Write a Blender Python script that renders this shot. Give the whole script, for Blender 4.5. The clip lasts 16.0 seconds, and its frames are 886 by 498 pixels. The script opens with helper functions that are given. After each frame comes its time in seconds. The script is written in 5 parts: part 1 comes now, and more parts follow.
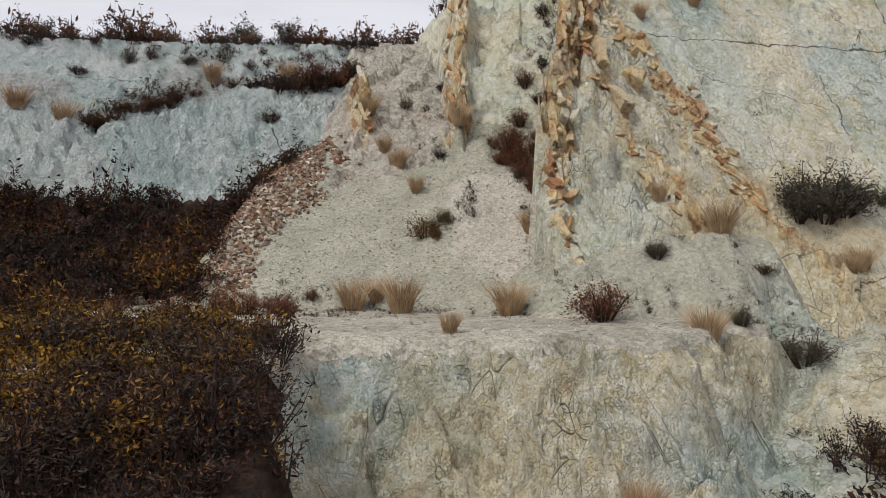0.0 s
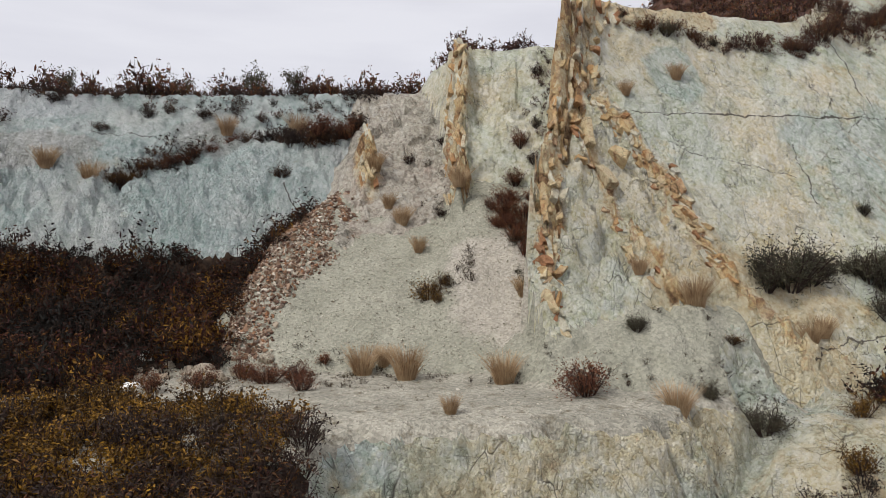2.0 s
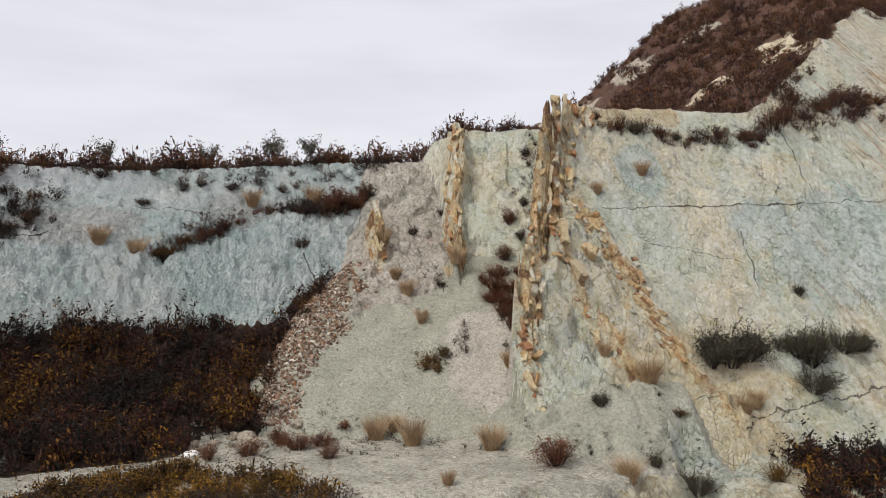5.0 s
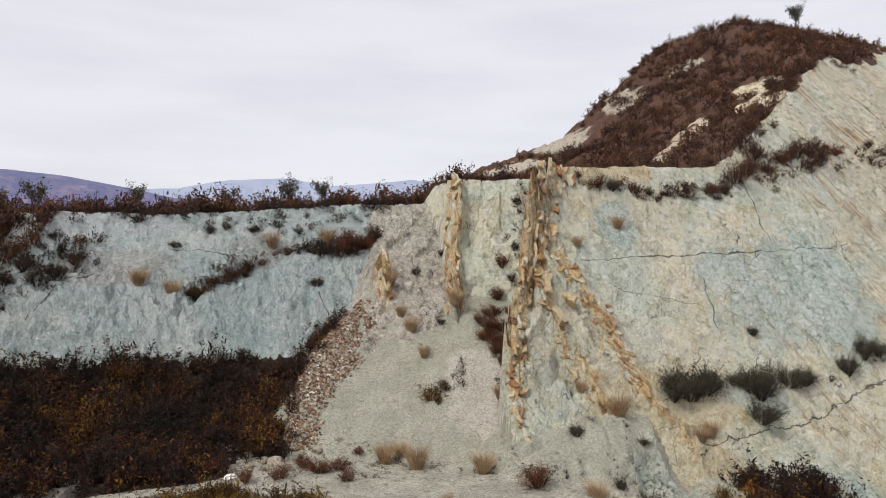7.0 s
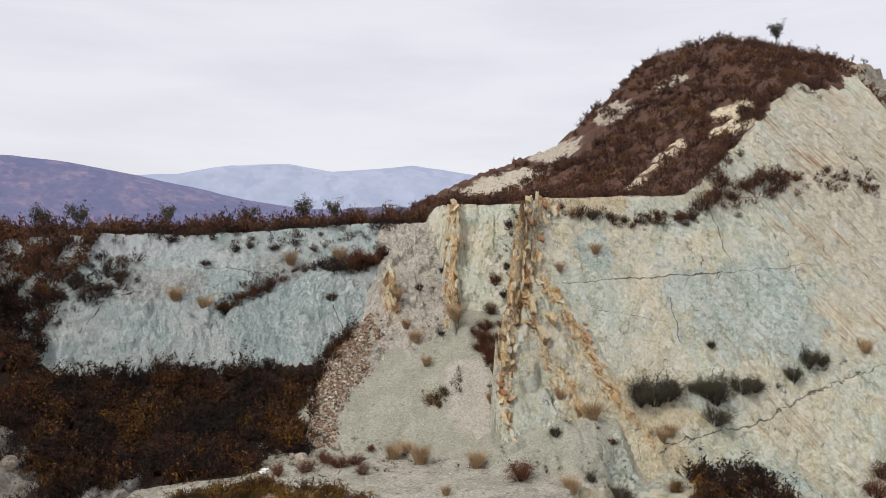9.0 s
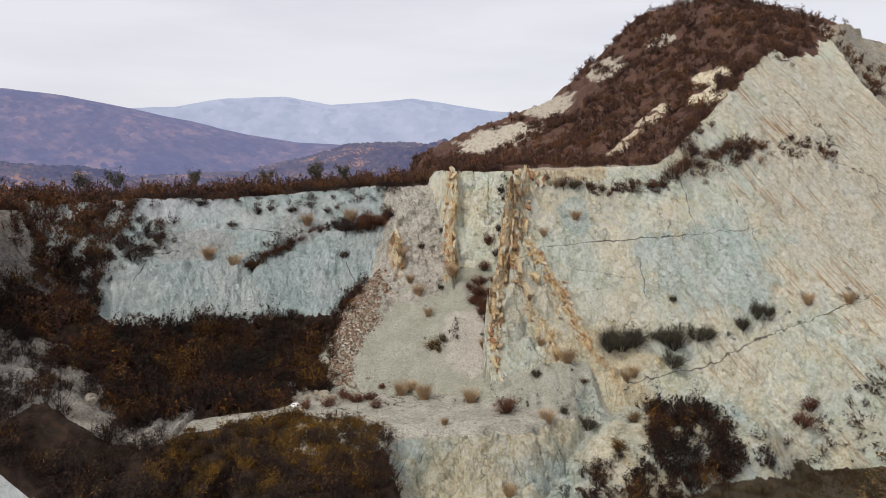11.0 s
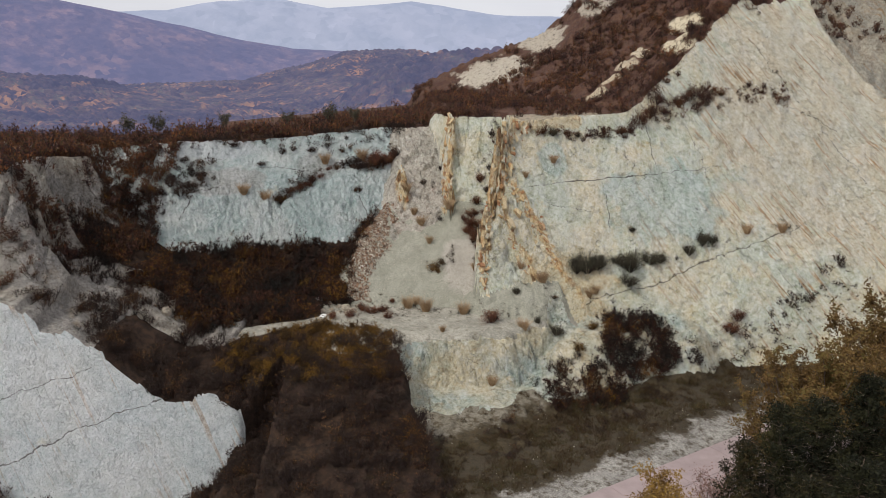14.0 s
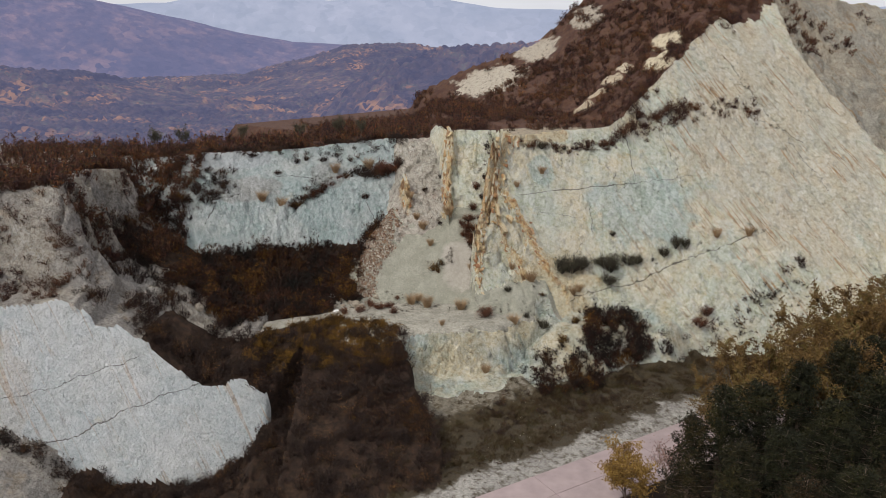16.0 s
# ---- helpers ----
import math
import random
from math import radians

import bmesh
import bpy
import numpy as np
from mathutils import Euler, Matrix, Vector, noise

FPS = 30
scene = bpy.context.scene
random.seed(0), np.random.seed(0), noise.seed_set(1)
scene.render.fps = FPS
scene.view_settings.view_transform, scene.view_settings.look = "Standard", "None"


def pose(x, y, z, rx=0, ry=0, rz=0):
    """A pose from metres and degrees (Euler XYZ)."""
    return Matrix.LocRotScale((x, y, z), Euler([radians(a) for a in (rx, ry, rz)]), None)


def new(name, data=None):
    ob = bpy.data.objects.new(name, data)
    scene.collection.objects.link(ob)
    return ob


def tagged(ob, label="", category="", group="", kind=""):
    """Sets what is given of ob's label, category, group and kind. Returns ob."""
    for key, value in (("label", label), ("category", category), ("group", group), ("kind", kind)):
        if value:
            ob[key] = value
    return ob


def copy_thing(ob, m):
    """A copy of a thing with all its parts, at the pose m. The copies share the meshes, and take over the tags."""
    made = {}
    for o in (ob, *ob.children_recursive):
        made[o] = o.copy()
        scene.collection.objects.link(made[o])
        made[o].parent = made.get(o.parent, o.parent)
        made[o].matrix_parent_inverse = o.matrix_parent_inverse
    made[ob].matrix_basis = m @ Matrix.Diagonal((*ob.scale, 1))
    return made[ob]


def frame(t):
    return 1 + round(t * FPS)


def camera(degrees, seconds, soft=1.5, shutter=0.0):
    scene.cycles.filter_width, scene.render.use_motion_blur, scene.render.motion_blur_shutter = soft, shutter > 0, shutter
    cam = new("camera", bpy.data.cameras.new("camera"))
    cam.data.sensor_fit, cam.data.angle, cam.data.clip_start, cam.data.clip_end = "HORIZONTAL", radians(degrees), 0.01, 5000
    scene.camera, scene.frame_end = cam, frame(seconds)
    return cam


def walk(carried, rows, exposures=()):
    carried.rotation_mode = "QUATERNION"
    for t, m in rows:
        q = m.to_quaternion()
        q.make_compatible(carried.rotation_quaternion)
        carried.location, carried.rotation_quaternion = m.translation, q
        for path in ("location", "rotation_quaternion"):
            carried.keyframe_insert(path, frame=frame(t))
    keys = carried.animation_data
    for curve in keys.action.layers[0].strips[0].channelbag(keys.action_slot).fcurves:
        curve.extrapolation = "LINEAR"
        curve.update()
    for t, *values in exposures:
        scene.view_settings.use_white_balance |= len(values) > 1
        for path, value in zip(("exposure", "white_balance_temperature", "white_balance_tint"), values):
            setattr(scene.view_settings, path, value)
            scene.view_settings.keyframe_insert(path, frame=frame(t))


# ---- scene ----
cam = camera(65.3, 16.0, 0.75)
METRES, EYE, TILT, LEAN, TURN = 60.0, 20.0, 0.0, 0.0, 0.0
ROWS = [
    (0.0, 0.0, 0.0, 0.0, 0.0, 0.0, -0.0),
    (0.5, -0.0002, -0.0113, 0.0137, -0.03, -0.01, -0.0),
    (1.0, -0.0007, -0.0226, 0.026, -0.05, -0.02, -0.03),
    (1.5, -0.001, -0.0355, 0.0395, -0.05, -0.01, -0.07),
    (2.0, -0.0014, -0.0481, 0.0517, -0.06, -0.0, -0.1),
    (2.5, -0.0017, -0.0631, 0.0651, -0.05, -0.01, -0.12),
    (3.0, -0.0018, -0.078, 0.0775, -0.07, -0.02, -0.16),
    (3.5, -0.0019, -0.0959, 0.0911, -0.1, -0.05, -0.16),
    (4.0, -0.0017, -0.1142, 0.1037, -0.1, -0.06, -0.16),
    (6.5, -0.0023, -0.2376, 0.1705, -0.13, 0.03, -0.29),
    (7.0, -0.0027, -0.2656, 0.1837, -0.14, 0.04, -0.33),
    (7.5, -0.003, -0.2973, 0.1978, -0.14, 0.04, -0.37),
    (8.0, -0.0032, -0.3275, 0.211, -0.13, 0.04, -0.4),
    (10.5, -0.0035, -0.4977, 0.2789, -0.13, -5.34, -0.45),
    (11.0, -0.0033, -0.5341, 0.2935, -0.13, -6.65, -0.45),
    (11.5, -0.003, -0.5679, 0.3074, -0.13, -7.87, -0.46),
    (12.0, -0.0025, -0.605, 0.3219, -0.1, -9.17, -0.47),
    (12.5, -0.002, -0.6395, 0.3353, -0.08, -10.4, -0.48),
    (13.0, -0.0016, -0.6769, 0.3495, -0.09, -11.68, -0.48),
    (13.5, -0.0013, -0.7115, 0.3626, -0.1, -12.87, -0.49),
    (14.0, -0.0011, -0.7492, 0.377, -0.09, -14.18, -0.5),
    (14.5, -0.0014, -0.7836, 0.3916, -0.1, -14.76, -0.52),
    (15.0, -0.0015, -0.8215, 0.4064, -0.11, -14.76, -0.53),
    (15.5, -0.0015, -0.8564, 0.4201, -0.11, -14.78, -0.54),
    (16.0, -0.0017, -0.8913, 0.4335, -0.11, -14.78, -0.55),
]
walk(cam, [(t, pose(0, 0, EYE, TILT, LEAN, TURN) @ pose(METRES * x, METRES * y, METRES * z, 90 + pitch, roll, yaw)) for t, x, y, z, yaw, pitch, roll in ROWS],
     exposures=[(0.0, -0.14), (8.0, -0.08), (11.0, -0.12), (16.0, -0.26)])


# ---- world and light ----
world = bpy.data.worlds.new("overcast_sky")
scene.world = world
world.use_nodes = True
wn, wl = world.node_tree.nodes, world.node_tree.links
wn.clear()
SUN_EL, SUN_AZ = 50.0, 228.0
sky = wn.new("ShaderNodeTexSky")
sky.sky_type, sky.sun_disc = "NISHITA", False
sky.sun_elevation, sky.sun_rotation = radians(SUN_EL), radians(SUN_AZ)
w_tc = wn.new("ShaderNodeTexCoord")
w_map = wn.new("ShaderNodeMapping")
w_map.inputs["Scale"].default_value = (1.5, 1.5, 9.0)
w_noise = wn.new("ShaderNodeTexNoise")
w_noise.inputs["Scale"].default_value, w_noise.inputs["Detail"].default_value = 2.2, 5.0
w_ramp = wn.new("ShaderNodeValToRGB")
w_ramp.color_ramp.elements[0].position, w_ramp.color_ramp.elements[0].color = 0.3, (0.81, 0.80, 0.86, 1)
w_ramp.color_ramp.elements[1].position, w_ramp.color_ramp.elements[1].color = 0.62, (0.90, 0.89, 0.94, 1)
w_sc = wn.new("ShaderNodeVectorMath")
w_sc.operation = "SCALE"
w_sc.inputs["Scale"].default_value = 0.10
w_mix = wn.new("ShaderNodeMix")
w_mix.data_type = "RGBA"
w_mix.inputs["Factor"].default_value = 0.86
bg = wn.new("ShaderNodeBackground")
bg.inputs["Strength"].default_value = 1.07
wo = wn.new("ShaderNodeOutputWorld")
wl.new(w_tc.outputs["Generated"], w_map.inputs["Vector"])
wl.new(w_map.outputs["Vector"], w_noise.inputs["Vector"])
wl.new(w_noise.outputs["Fac"], w_ramp.inputs["Fac"])
wl.new(sky.outputs["Color"], w_sc.inputs[0])
wl.new(w_sc.outputs[0], w_mix.inputs["A"])
wl.new(w_ramp.outputs["Color"], w_mix.inputs["B"])
wl.new(w_mix.outputs["Result"], bg.inputs["Color"])
wl.new(bg.outputs["Background"], wo.inputs["Surface"])
sun = new("sun", bpy.data.lights.new("sun", "SUN"))
sun.data.energy, sun.data.angle, sun.data.color = 2.5, radians(12), (1.0, 0.965, 0.91)
sun.rotation_euler = (radians(90 - SUN_EL), 0, radians(180 - SUN_AZ))


# ---- material tools ----
class Nodes:
    """A small builder for one node material."""

    def __init__(self, name, rough=0.9):
        self.mat = bpy.data.materials.new(name)
        self.mat.use_nodes = True
        self.n, self.l = self.mat.node_tree.nodes, self.mat.node_tree.links
        self.bsdf = self.n["Principled BSDF"]
        self.bsdf.inputs["Roughness"].default_value = rough
        self.bsdf.inputs["Specular IOR Level"].default_value = 0.25
        self.pos = self.n.new("ShaderNodeNewGeometry").outputs["Position"]

    def put(self, socket, v):
        if isinstance(v, bpy.types.NodeSocket):
            self.l.new(v, socket)
        else:
            socket.default_value = v

    def scaled(self, sc, rot=(0, 0, 0), src=None):
        m = self.n.new("ShaderNodeMapping")
        m.inputs["Scale"].default_value = sc
        m.inputs["Rotation"].default_value = [radians(a) for a in rot]
        self.l.new(src or self.pos, m.inputs["Vector"])
        return m.outputs["Vector"]

    def noise(self, scale, detail=5.0, vec=None, rough=0.6, out="Fac"):
        t = self.n.new("ShaderNodeTexNoise")
        t.inputs["Scale"].default_value, t.inputs["Detail"].default_value, t.inputs["Roughness"].default_value = scale, detail, rough
        self.l.new(vec or self.pos, t.inputs["Vector"])
        return t.outputs[out]

    def voronoi(self, scale, vec=None, feature="DISTANCE_TO_EDGE", out="Distance", rnd=1.0):
        t = self.n.new("ShaderNodeTexVoronoi")
        t.feature = feature
        t.inputs["Scale"].default_value, t.inputs["Randomness"].default_value = scale, rnd
        self.l.new(vec or self.pos, t.inputs["Vector"])
        return t.outputs[out]

    def warp(self, vec, scale, amount):
        nz = self.noise(scale, 3.0, vec, out="Color")
        a = self.n.new("ShaderNodeVectorMath")
        a.operation = "MULTIPLY_ADD"
        self.l.new(nz, a.inputs[0])
        a.inputs[1].default_value = (amount,) * 3
        self.l.new(vec, a.inputs[2])
        return a.outputs[0]

    def ramp(self, fac, stops):
        r = self.n.new("ShaderNodeValToRGB")
        e = r.color_ramp.elements
        while len(e) < len(stops):
            e.new(0.5)
        for el, (p, c) in zip(e, stops):
            el.position = p
            el.color = (*c, 1) if isinstance(c, tuple) else (c, c, c, 1)
        self.l.new(fac, r.inputs["Fac"])
        return r.outputs["Color"]

    def mix(self, fac, a, b, mode="MIX"):
        m = self.n.new("ShaderNodeMix")
        m.data_type, m.blend_type = "RGBA", mode
        for s, v in (("Factor", fac), ("A", a), ("B", b)):
            self.put(m.inputs[s], (*v, 1) if isinstance(v, tuple) and len(v) == 3 else v)
        return m.outputs["Result"]

    def math(self, op, a, b=0.0, c=0.0):
        m = self.n.new("ShaderNodeMath")
        m.operation = op
        for i, v in enumerate((a, b, c)):
            self.put(m.inputs[i], v)
        return m.outputs[0]

    def bump(self, height, dist, strength=1.0, prev=None):
        b = self.n.new("ShaderNodeBump")
        b.inputs["Distance"].default_value, b.inputs["Strength"].default_value = dist, strength
        self.l.new(height, b.inputs["Height"])
        if prev:
            self.l.new(prev, b.inputs["Normal"])
        return b.outputs["Normal"]

    def blob(self, centre, size, soft=0.12, wob=0.35, wscale=0.35):
        """A stain with a ragged outline: 1 inside an ellipsoid, 0 outside."""
        s = self.n.new("ShaderNodeVectorMath")
        s.operation = "SUBTRACT"
        self.l.new(self.pos, s.inputs[0])
        s.inputs[1].default_value = centre
        d = self.n.new("ShaderNodeVectorMath")
        d.operation = "DIVIDE"
        self.l.new(s.outputs[0], d.inputs[0])
        d.inputs[1].default_value = size
        ln = self.n.new("ShaderNodeVectorMath")
        ln.operation = "LENGTH"
        self.l.new(d.outputs[0], ln.inputs[0])
        v = self.math("ADD", ln.outputs["Value"], self.math("MULTIPLY", self.math("SUBTRACT", self.noise(wscale, 5.0), 0.5), wob * 4))
        m = self.n.new("ShaderNodeMapRange")
        m.interpolation_type = "SMOOTHSTEP"
        m.inputs["From Min"].default_value, m.inputs["From Max"].default_value = 1 + soft, 1 - soft
        self.l.new(v, m.inputs["Value"])
        return m.outputs["Result"]

    def seam(self, x0, z0, x1, z1, width=0.08, wob=0.5):
        """A long crack across a face, between two places given by x and z."""
        n = math.hypot(x1 - x0, z1 - z0)
        ux, uz = (x1 - x0) / n, (z1 - z0) / n
        sep = self.n.new("ShaderNodeSeparateXYZ")
        self.l.new(self.pos, sep.inputs[0])
        px, pz = self.math("SUBTRACT", sep.outputs[0], x0), self.math("SUBTRACT", sep.outputs[2], z0)
        off = self.math("ADD", self.math("MULTIPLY", px, -uz), self.math("MULTIPLY", pz, ux))
        off = self.math("ADD", off, self.math("MULTIPLY", self.math("SUBTRACT", self.noise(0.55, 6.0, None, 0.65), 0.5), 2 * wob))
        go = self.math("DIVIDE", self.math("ADD", self.math("MULTIPLY", px, ux), self.math("MULTIPLY", pz, uz)), n)
        inside = self.math("MULTIPLY", self.math("GREATER_THAN", go, 0.0), self.math("LESS_THAN", go, 1.0))
        w = self.math("MULTIPLY", self.math("SUBTRACT", self.noise(0.8, 3.0), 0.22), 2.6 * width)
        hit = self.math("LESS_THAN", self.math("ABSOLUTE", off), w)
        return self.math("MULTIPLY", inside, hit)

    def done(self, colour, normal=None):
        self.put(self.bsdf.inputs["Base Color"], colour)
        if normal:
            self.l.new(normal, self.bsdf.inputs["Normal"])
        return self.mat


def rock_material(name, pale, cool, warm, warm_amount, blobs=(), crack=1.0, tilt=(0, 0, 0), relief=1.0, seams=(), streak=0.0, lean=28, fade=None):
    k = Nodes(name, 0.92)
    vec = k.scaled((1, 1, 1), tilt)
    big = k.noise(0.16, 6.0, vec)
    col = k.mix(k.ramp(big, [(0.40, 0.0), (0.60, 1.0)]), pale, cool)
    col = k.mix(k.ramp(k.noise(0.33, 7.0, vec, 0.68), [(0.66 - 0.2 * warm_amount, 0.0), (0.78 - 0.1 * warm_amount, 0.8)]), col, warm)
    for centre, size, c, a in blobs:
        col = k.mix(k.math("MULTIPLY", k.blob(centre, size), a), col, c)
    side = 1.0
    if fade:
        xyz = k.n.new("ShaderNodeSeparateXYZ")
        k.l.new(k.pos, xyz.inputs[0])
        side = k.ramp(k.math("MULTIPLY", xyz.outputs[0], 0.01), [(fade[0] * 0.01, 0.12), (fade[1] * 0.01, 1.0)])
    if streak:
        run = k.math("ABSOLUTE", k.math("SUBTRACT", k.noise(0.75, 3.0, k.warp(k.scaled((1, 0.03, 0.04), (0, 0, 0), k.scaled((1, 1, 1), (0, lean, 0))), 0.6, 0.25), 0.55), 0.5))
        run = k.math("MULTIPLY", k.ramp(run, [(0.0, streak), (0.022, 0.0)]), k.ramp(k.noise(0.14, 6.0, None, 0.7), [(0.46, 0.0), (0.58, 1.0)]))
        col = k.mix(k.math("MULTIPLY", run, side), col, (0.50, 0.31, 0.15))
    at = k.n.new("ShaderNodeAttribute")
    at.attribute_name = "rust"
    chip = k.n.new("ShaderNodeSeparateColor")
    k.l.new(k.voronoi(1.1, k.warp(k.scaled((1.2, 1.0, 0.6), (0, 25, 0)), 0.8, 0.8), "F1", "Color"), chip.inputs[0])
    rusty = k.ramp(k.math("ADD", k.math("MULTIPLY", chip.outputs[0], 0.35), k.math("MULTIPLY", k.noise(0.7, 6.0, None, 0.7), 0.65)), [(0.30, (0.70, 0.60, 0.40)), (0.42, (0.62, 0.43, 0.20)), (0.50, (0.27, 0.13, 0.06)), (0.54, (0.55, 0.32, 0.13)), (0.60, (0.66, 0.50, 0.27)), (0.72, (0.74, 0.67, 0.50))])
    rfac = k.ramp(k.math("ADD", at.outputs["Fac"], k.math("MULTIPLY", k.math("SUBTRACT", k.noise(1.3, 5.0), 0.5), 0.9)), [(0.25, 0.0), (0.62, 0.92)])
    col = k.mix(rfac, col, rusty)
    def chips(scale, sc, warp):
        v = k.warp(k.scaled(sc, tilt), 0.5 * scale, warp / scale)
        c = k.n.new("ShaderNodeSeparateColor")
        k.l.new(k.voronoi(scale, v, "F1", "Color"), c.inputs[0])
        return c.outputs[0], k.voronoi(scale, v)

    c1, e1 = chips(0.8, (1.0, 0.8, 0.42), 0.6)
    c2, e2 = chips(2.6, (1.0, 0.9, 0.6), 0.55)
    c3, e3 = chips(7.5, (1.0, 1.0, 0.9), 0.4)
    col = k.mix(0.5, col, k.ramp(c1, [(0.0, 0.38), (0.5, 0.5), (1.0, 0.60)]), "OVERLAY")
    col = k.mix(0.28, col, k.ramp(c2, [(0.0, 0.34), (0.5, 0.5), (1.0, 0.63)]), "OVERLAY")
    col = k.mix(0.5, col, k.ramp(c3, [(0.0, 0.26), (0.5, 0.5), (1.0, 0.66)]), "OVERLAY")
    mott = k.noise(2.3, 9.0, vec, 0.78)
    col = k.mix(0.75, col, k.ramp(mott, [(0.30, 0.16), (0.5, 0.5), (0.72, 0.72)]), "OVERLAY")

    def joint(e, width, lo, hi, mscale):
        return k.math("MULTIPLY", k.ramp(e, [(0.0, 1.0), (width, 0.0)]), k.ramp(k.noise(mscale, 5.0, None, 0.65), [(lo, 0.0), (hi, 1.0)]))

    j1 = joint(e1, 0.012, 0.52, 0.64, 0.35)
    j2 = joint(e2, 0.024, 0.52, 0.64, 0.7)
    j3 = joint(e3, 0.06, 0.52, 0.64, 1.4)
    f4 = k.math("ABSOLUTE", k.math("SUBTRACT", k.noise(0.9, 3.0, k.warp(k.scaled((1, 0.03, 0.05), (0, 0, 0), k.scaled((1, 1, 1), (0, lean, 0))), 0.6, 0.2), 0.55), 0.5))
    f4 = k.math("MULTIPLY", k.ramp(f4, [(0.0, 0.8), (0.006, 0.0)]), k.ramp(k.noise(0.22, 5.0, None, 0.65), [(0.50, 0.0), (0.60, 1.0)]))
    f4 = k.math("MULTIPLY", f4, side)
    lines = k.math("MULTIPLY", k.math("MAXIMUM", k.math("MAXIMUM", j1, f4), k.math("MAXIMUM", k.math("MULTIPLY", j2, 0.8), k.math("MULTIPLY", j3, 0.55))), crack)
    for seam in seams:
        lines = k.math("MAXIMUM", lines, k.seam(*seam))
    col = k.mix(k.math("MULTIPLY", lines, 0.85), col, (0.085, 0.07, 0.055))
    pits = k.ramp(k.noise(4.0, 6.0, vec, 0.75), [(0.31, 1.0), (0.38, 0.0)])
    col = k.mix(k.math("MULTIPLY", pits, 0.7), col, (0.15, 0.13, 0.10))
    nrm = k.bump(k.noise(1.3, 8.0, vec, 0.7), 0.55 * relief, 1.0)
    nrm = k.bump(k.math("ADD", k.math("MULTIPLY", k.math("MINIMUM", e2, 0.16), 1.2), k.math("MULTIPLY", c2, 0.35)), 0.20 * relief, 1.0, nrm)
    nrm = k.bump(k.math("ADD", k.math("MINIMUM", e3, 0.2), k.math("MULTIPLY", c3, 0.35)), 0.10 * relief, 1.0, nrm)
    nrm = k.bump(k.noise(14.0, 4.0, vec, 0.7), 0.04 * relief, 1.0, nrm)
    nrm = k.bump(k.math("SUBTRACT", 1.0, lines), 0.15, 0.9, nrm)
    return k.done(col, nrm)


def soil_material(name, base, dark, light, gravel=1.0, spots=0.0, blobs=(), strip=None):
    k = Nodes(name, 0.95)
    col = k.mix(k.ramp(k.noise(0.5, 6.0), [(0.38, 0.0), (0.62, 1.0)]), base, light)
    for centre, size, c, a in blobs:
        col = k.mix(k.math("MULTIPLY", k.blob(centre, size), a), col, c)
    if strip:
        sep = k.n.new("ShaderNodeSeparateXYZ")
        k.l.new(k.pos, sep.inputs[0])
        d = k.math("ADD", k.math("ADD", k.math("MULTIPLY", sep.outputs[0], -0.515), k.math("MULTIPLY", sep.outputs[1], 0.857)), k.math("MULTIPLY", k.math("SUBTRACT", k.noise(0.3, 5.0), 0.5), 7.0))
        col = k.mix(k.ramp(k.math("ADD", k.math("MULTIPLY", d, 0.1), 0.2), [(0.05, 0.0), (0.14, 0.92), (0.90, 0.92), (1.0, 0.3)]), col, strip)
    cell = k.voronoi(10.0, feature="F1", out="Color")
    sep = k.n.new("ShaderNodeSeparateColor")
    k.l.new(cell, sep.inputs[0])
    col = k.mix(0.5 * gravel, col, k.ramp(sep.outputs[0], [(0.0, 0.28), (0.5, 0.5), (1.0, 0.7)]), "OVERLAY")
    col = k.mix(k.ramp(k.noise(1.6, 7.0, None, 0.7), [(0.52 - spots, 0.0), (0.66 - spots, 0.85)]), col, dark)
    nrm = k.bump(k.voronoi(10.0, feature="F1"), 0.03 * gravel + 0.01, 1.0)
    nrm = k.bump(k.noise(2.0, 8.0), 0.2, 0.7, nrm)
    return k.done(col, nrm)


def leaf_material(name, stops, patch=0.7, browned=None):
    k = Nodes(name, 0.75)
    rnd = k.n.new("ShaderNodeNewGeometry").outputs["Random Per Island"]
    fac = k.math("ADD", k.math("MULTIPLY", rnd, 0.45), k.math("MULTIPLY", k.ramp(k.noise(patch, 3.0), [(0.3, 0.0), (0.7, 1.0)]), 0.55))
    col = k.ramp(fac, stops)
    if browned:
        each = k.n.new("ShaderNodeObjectInfo").outputs["Random"]
        col = k.mix(k.math("MULTIPLY", k.ramp(each, [(0.45, 0.0), (1.0, 0.55)]), k.ramp(rnd, [(0.4, 0.0), (0.6, 1.0)])), col, browned)
    return k.done(col)


def plain_material(name, c, rough=0.85, scale=6.0, amount=0.35):
    k = Nodes(name, rough)
    col = k.mix(amount, c, k.ramp(k.noise(scale, 6.0), [(0.3, 0.25), (0.7, 0.75)]), "OVERLAY")
    return k.done(col, k.bump(k.noise(scale * 2, 5.0), 0.03, 0.6))


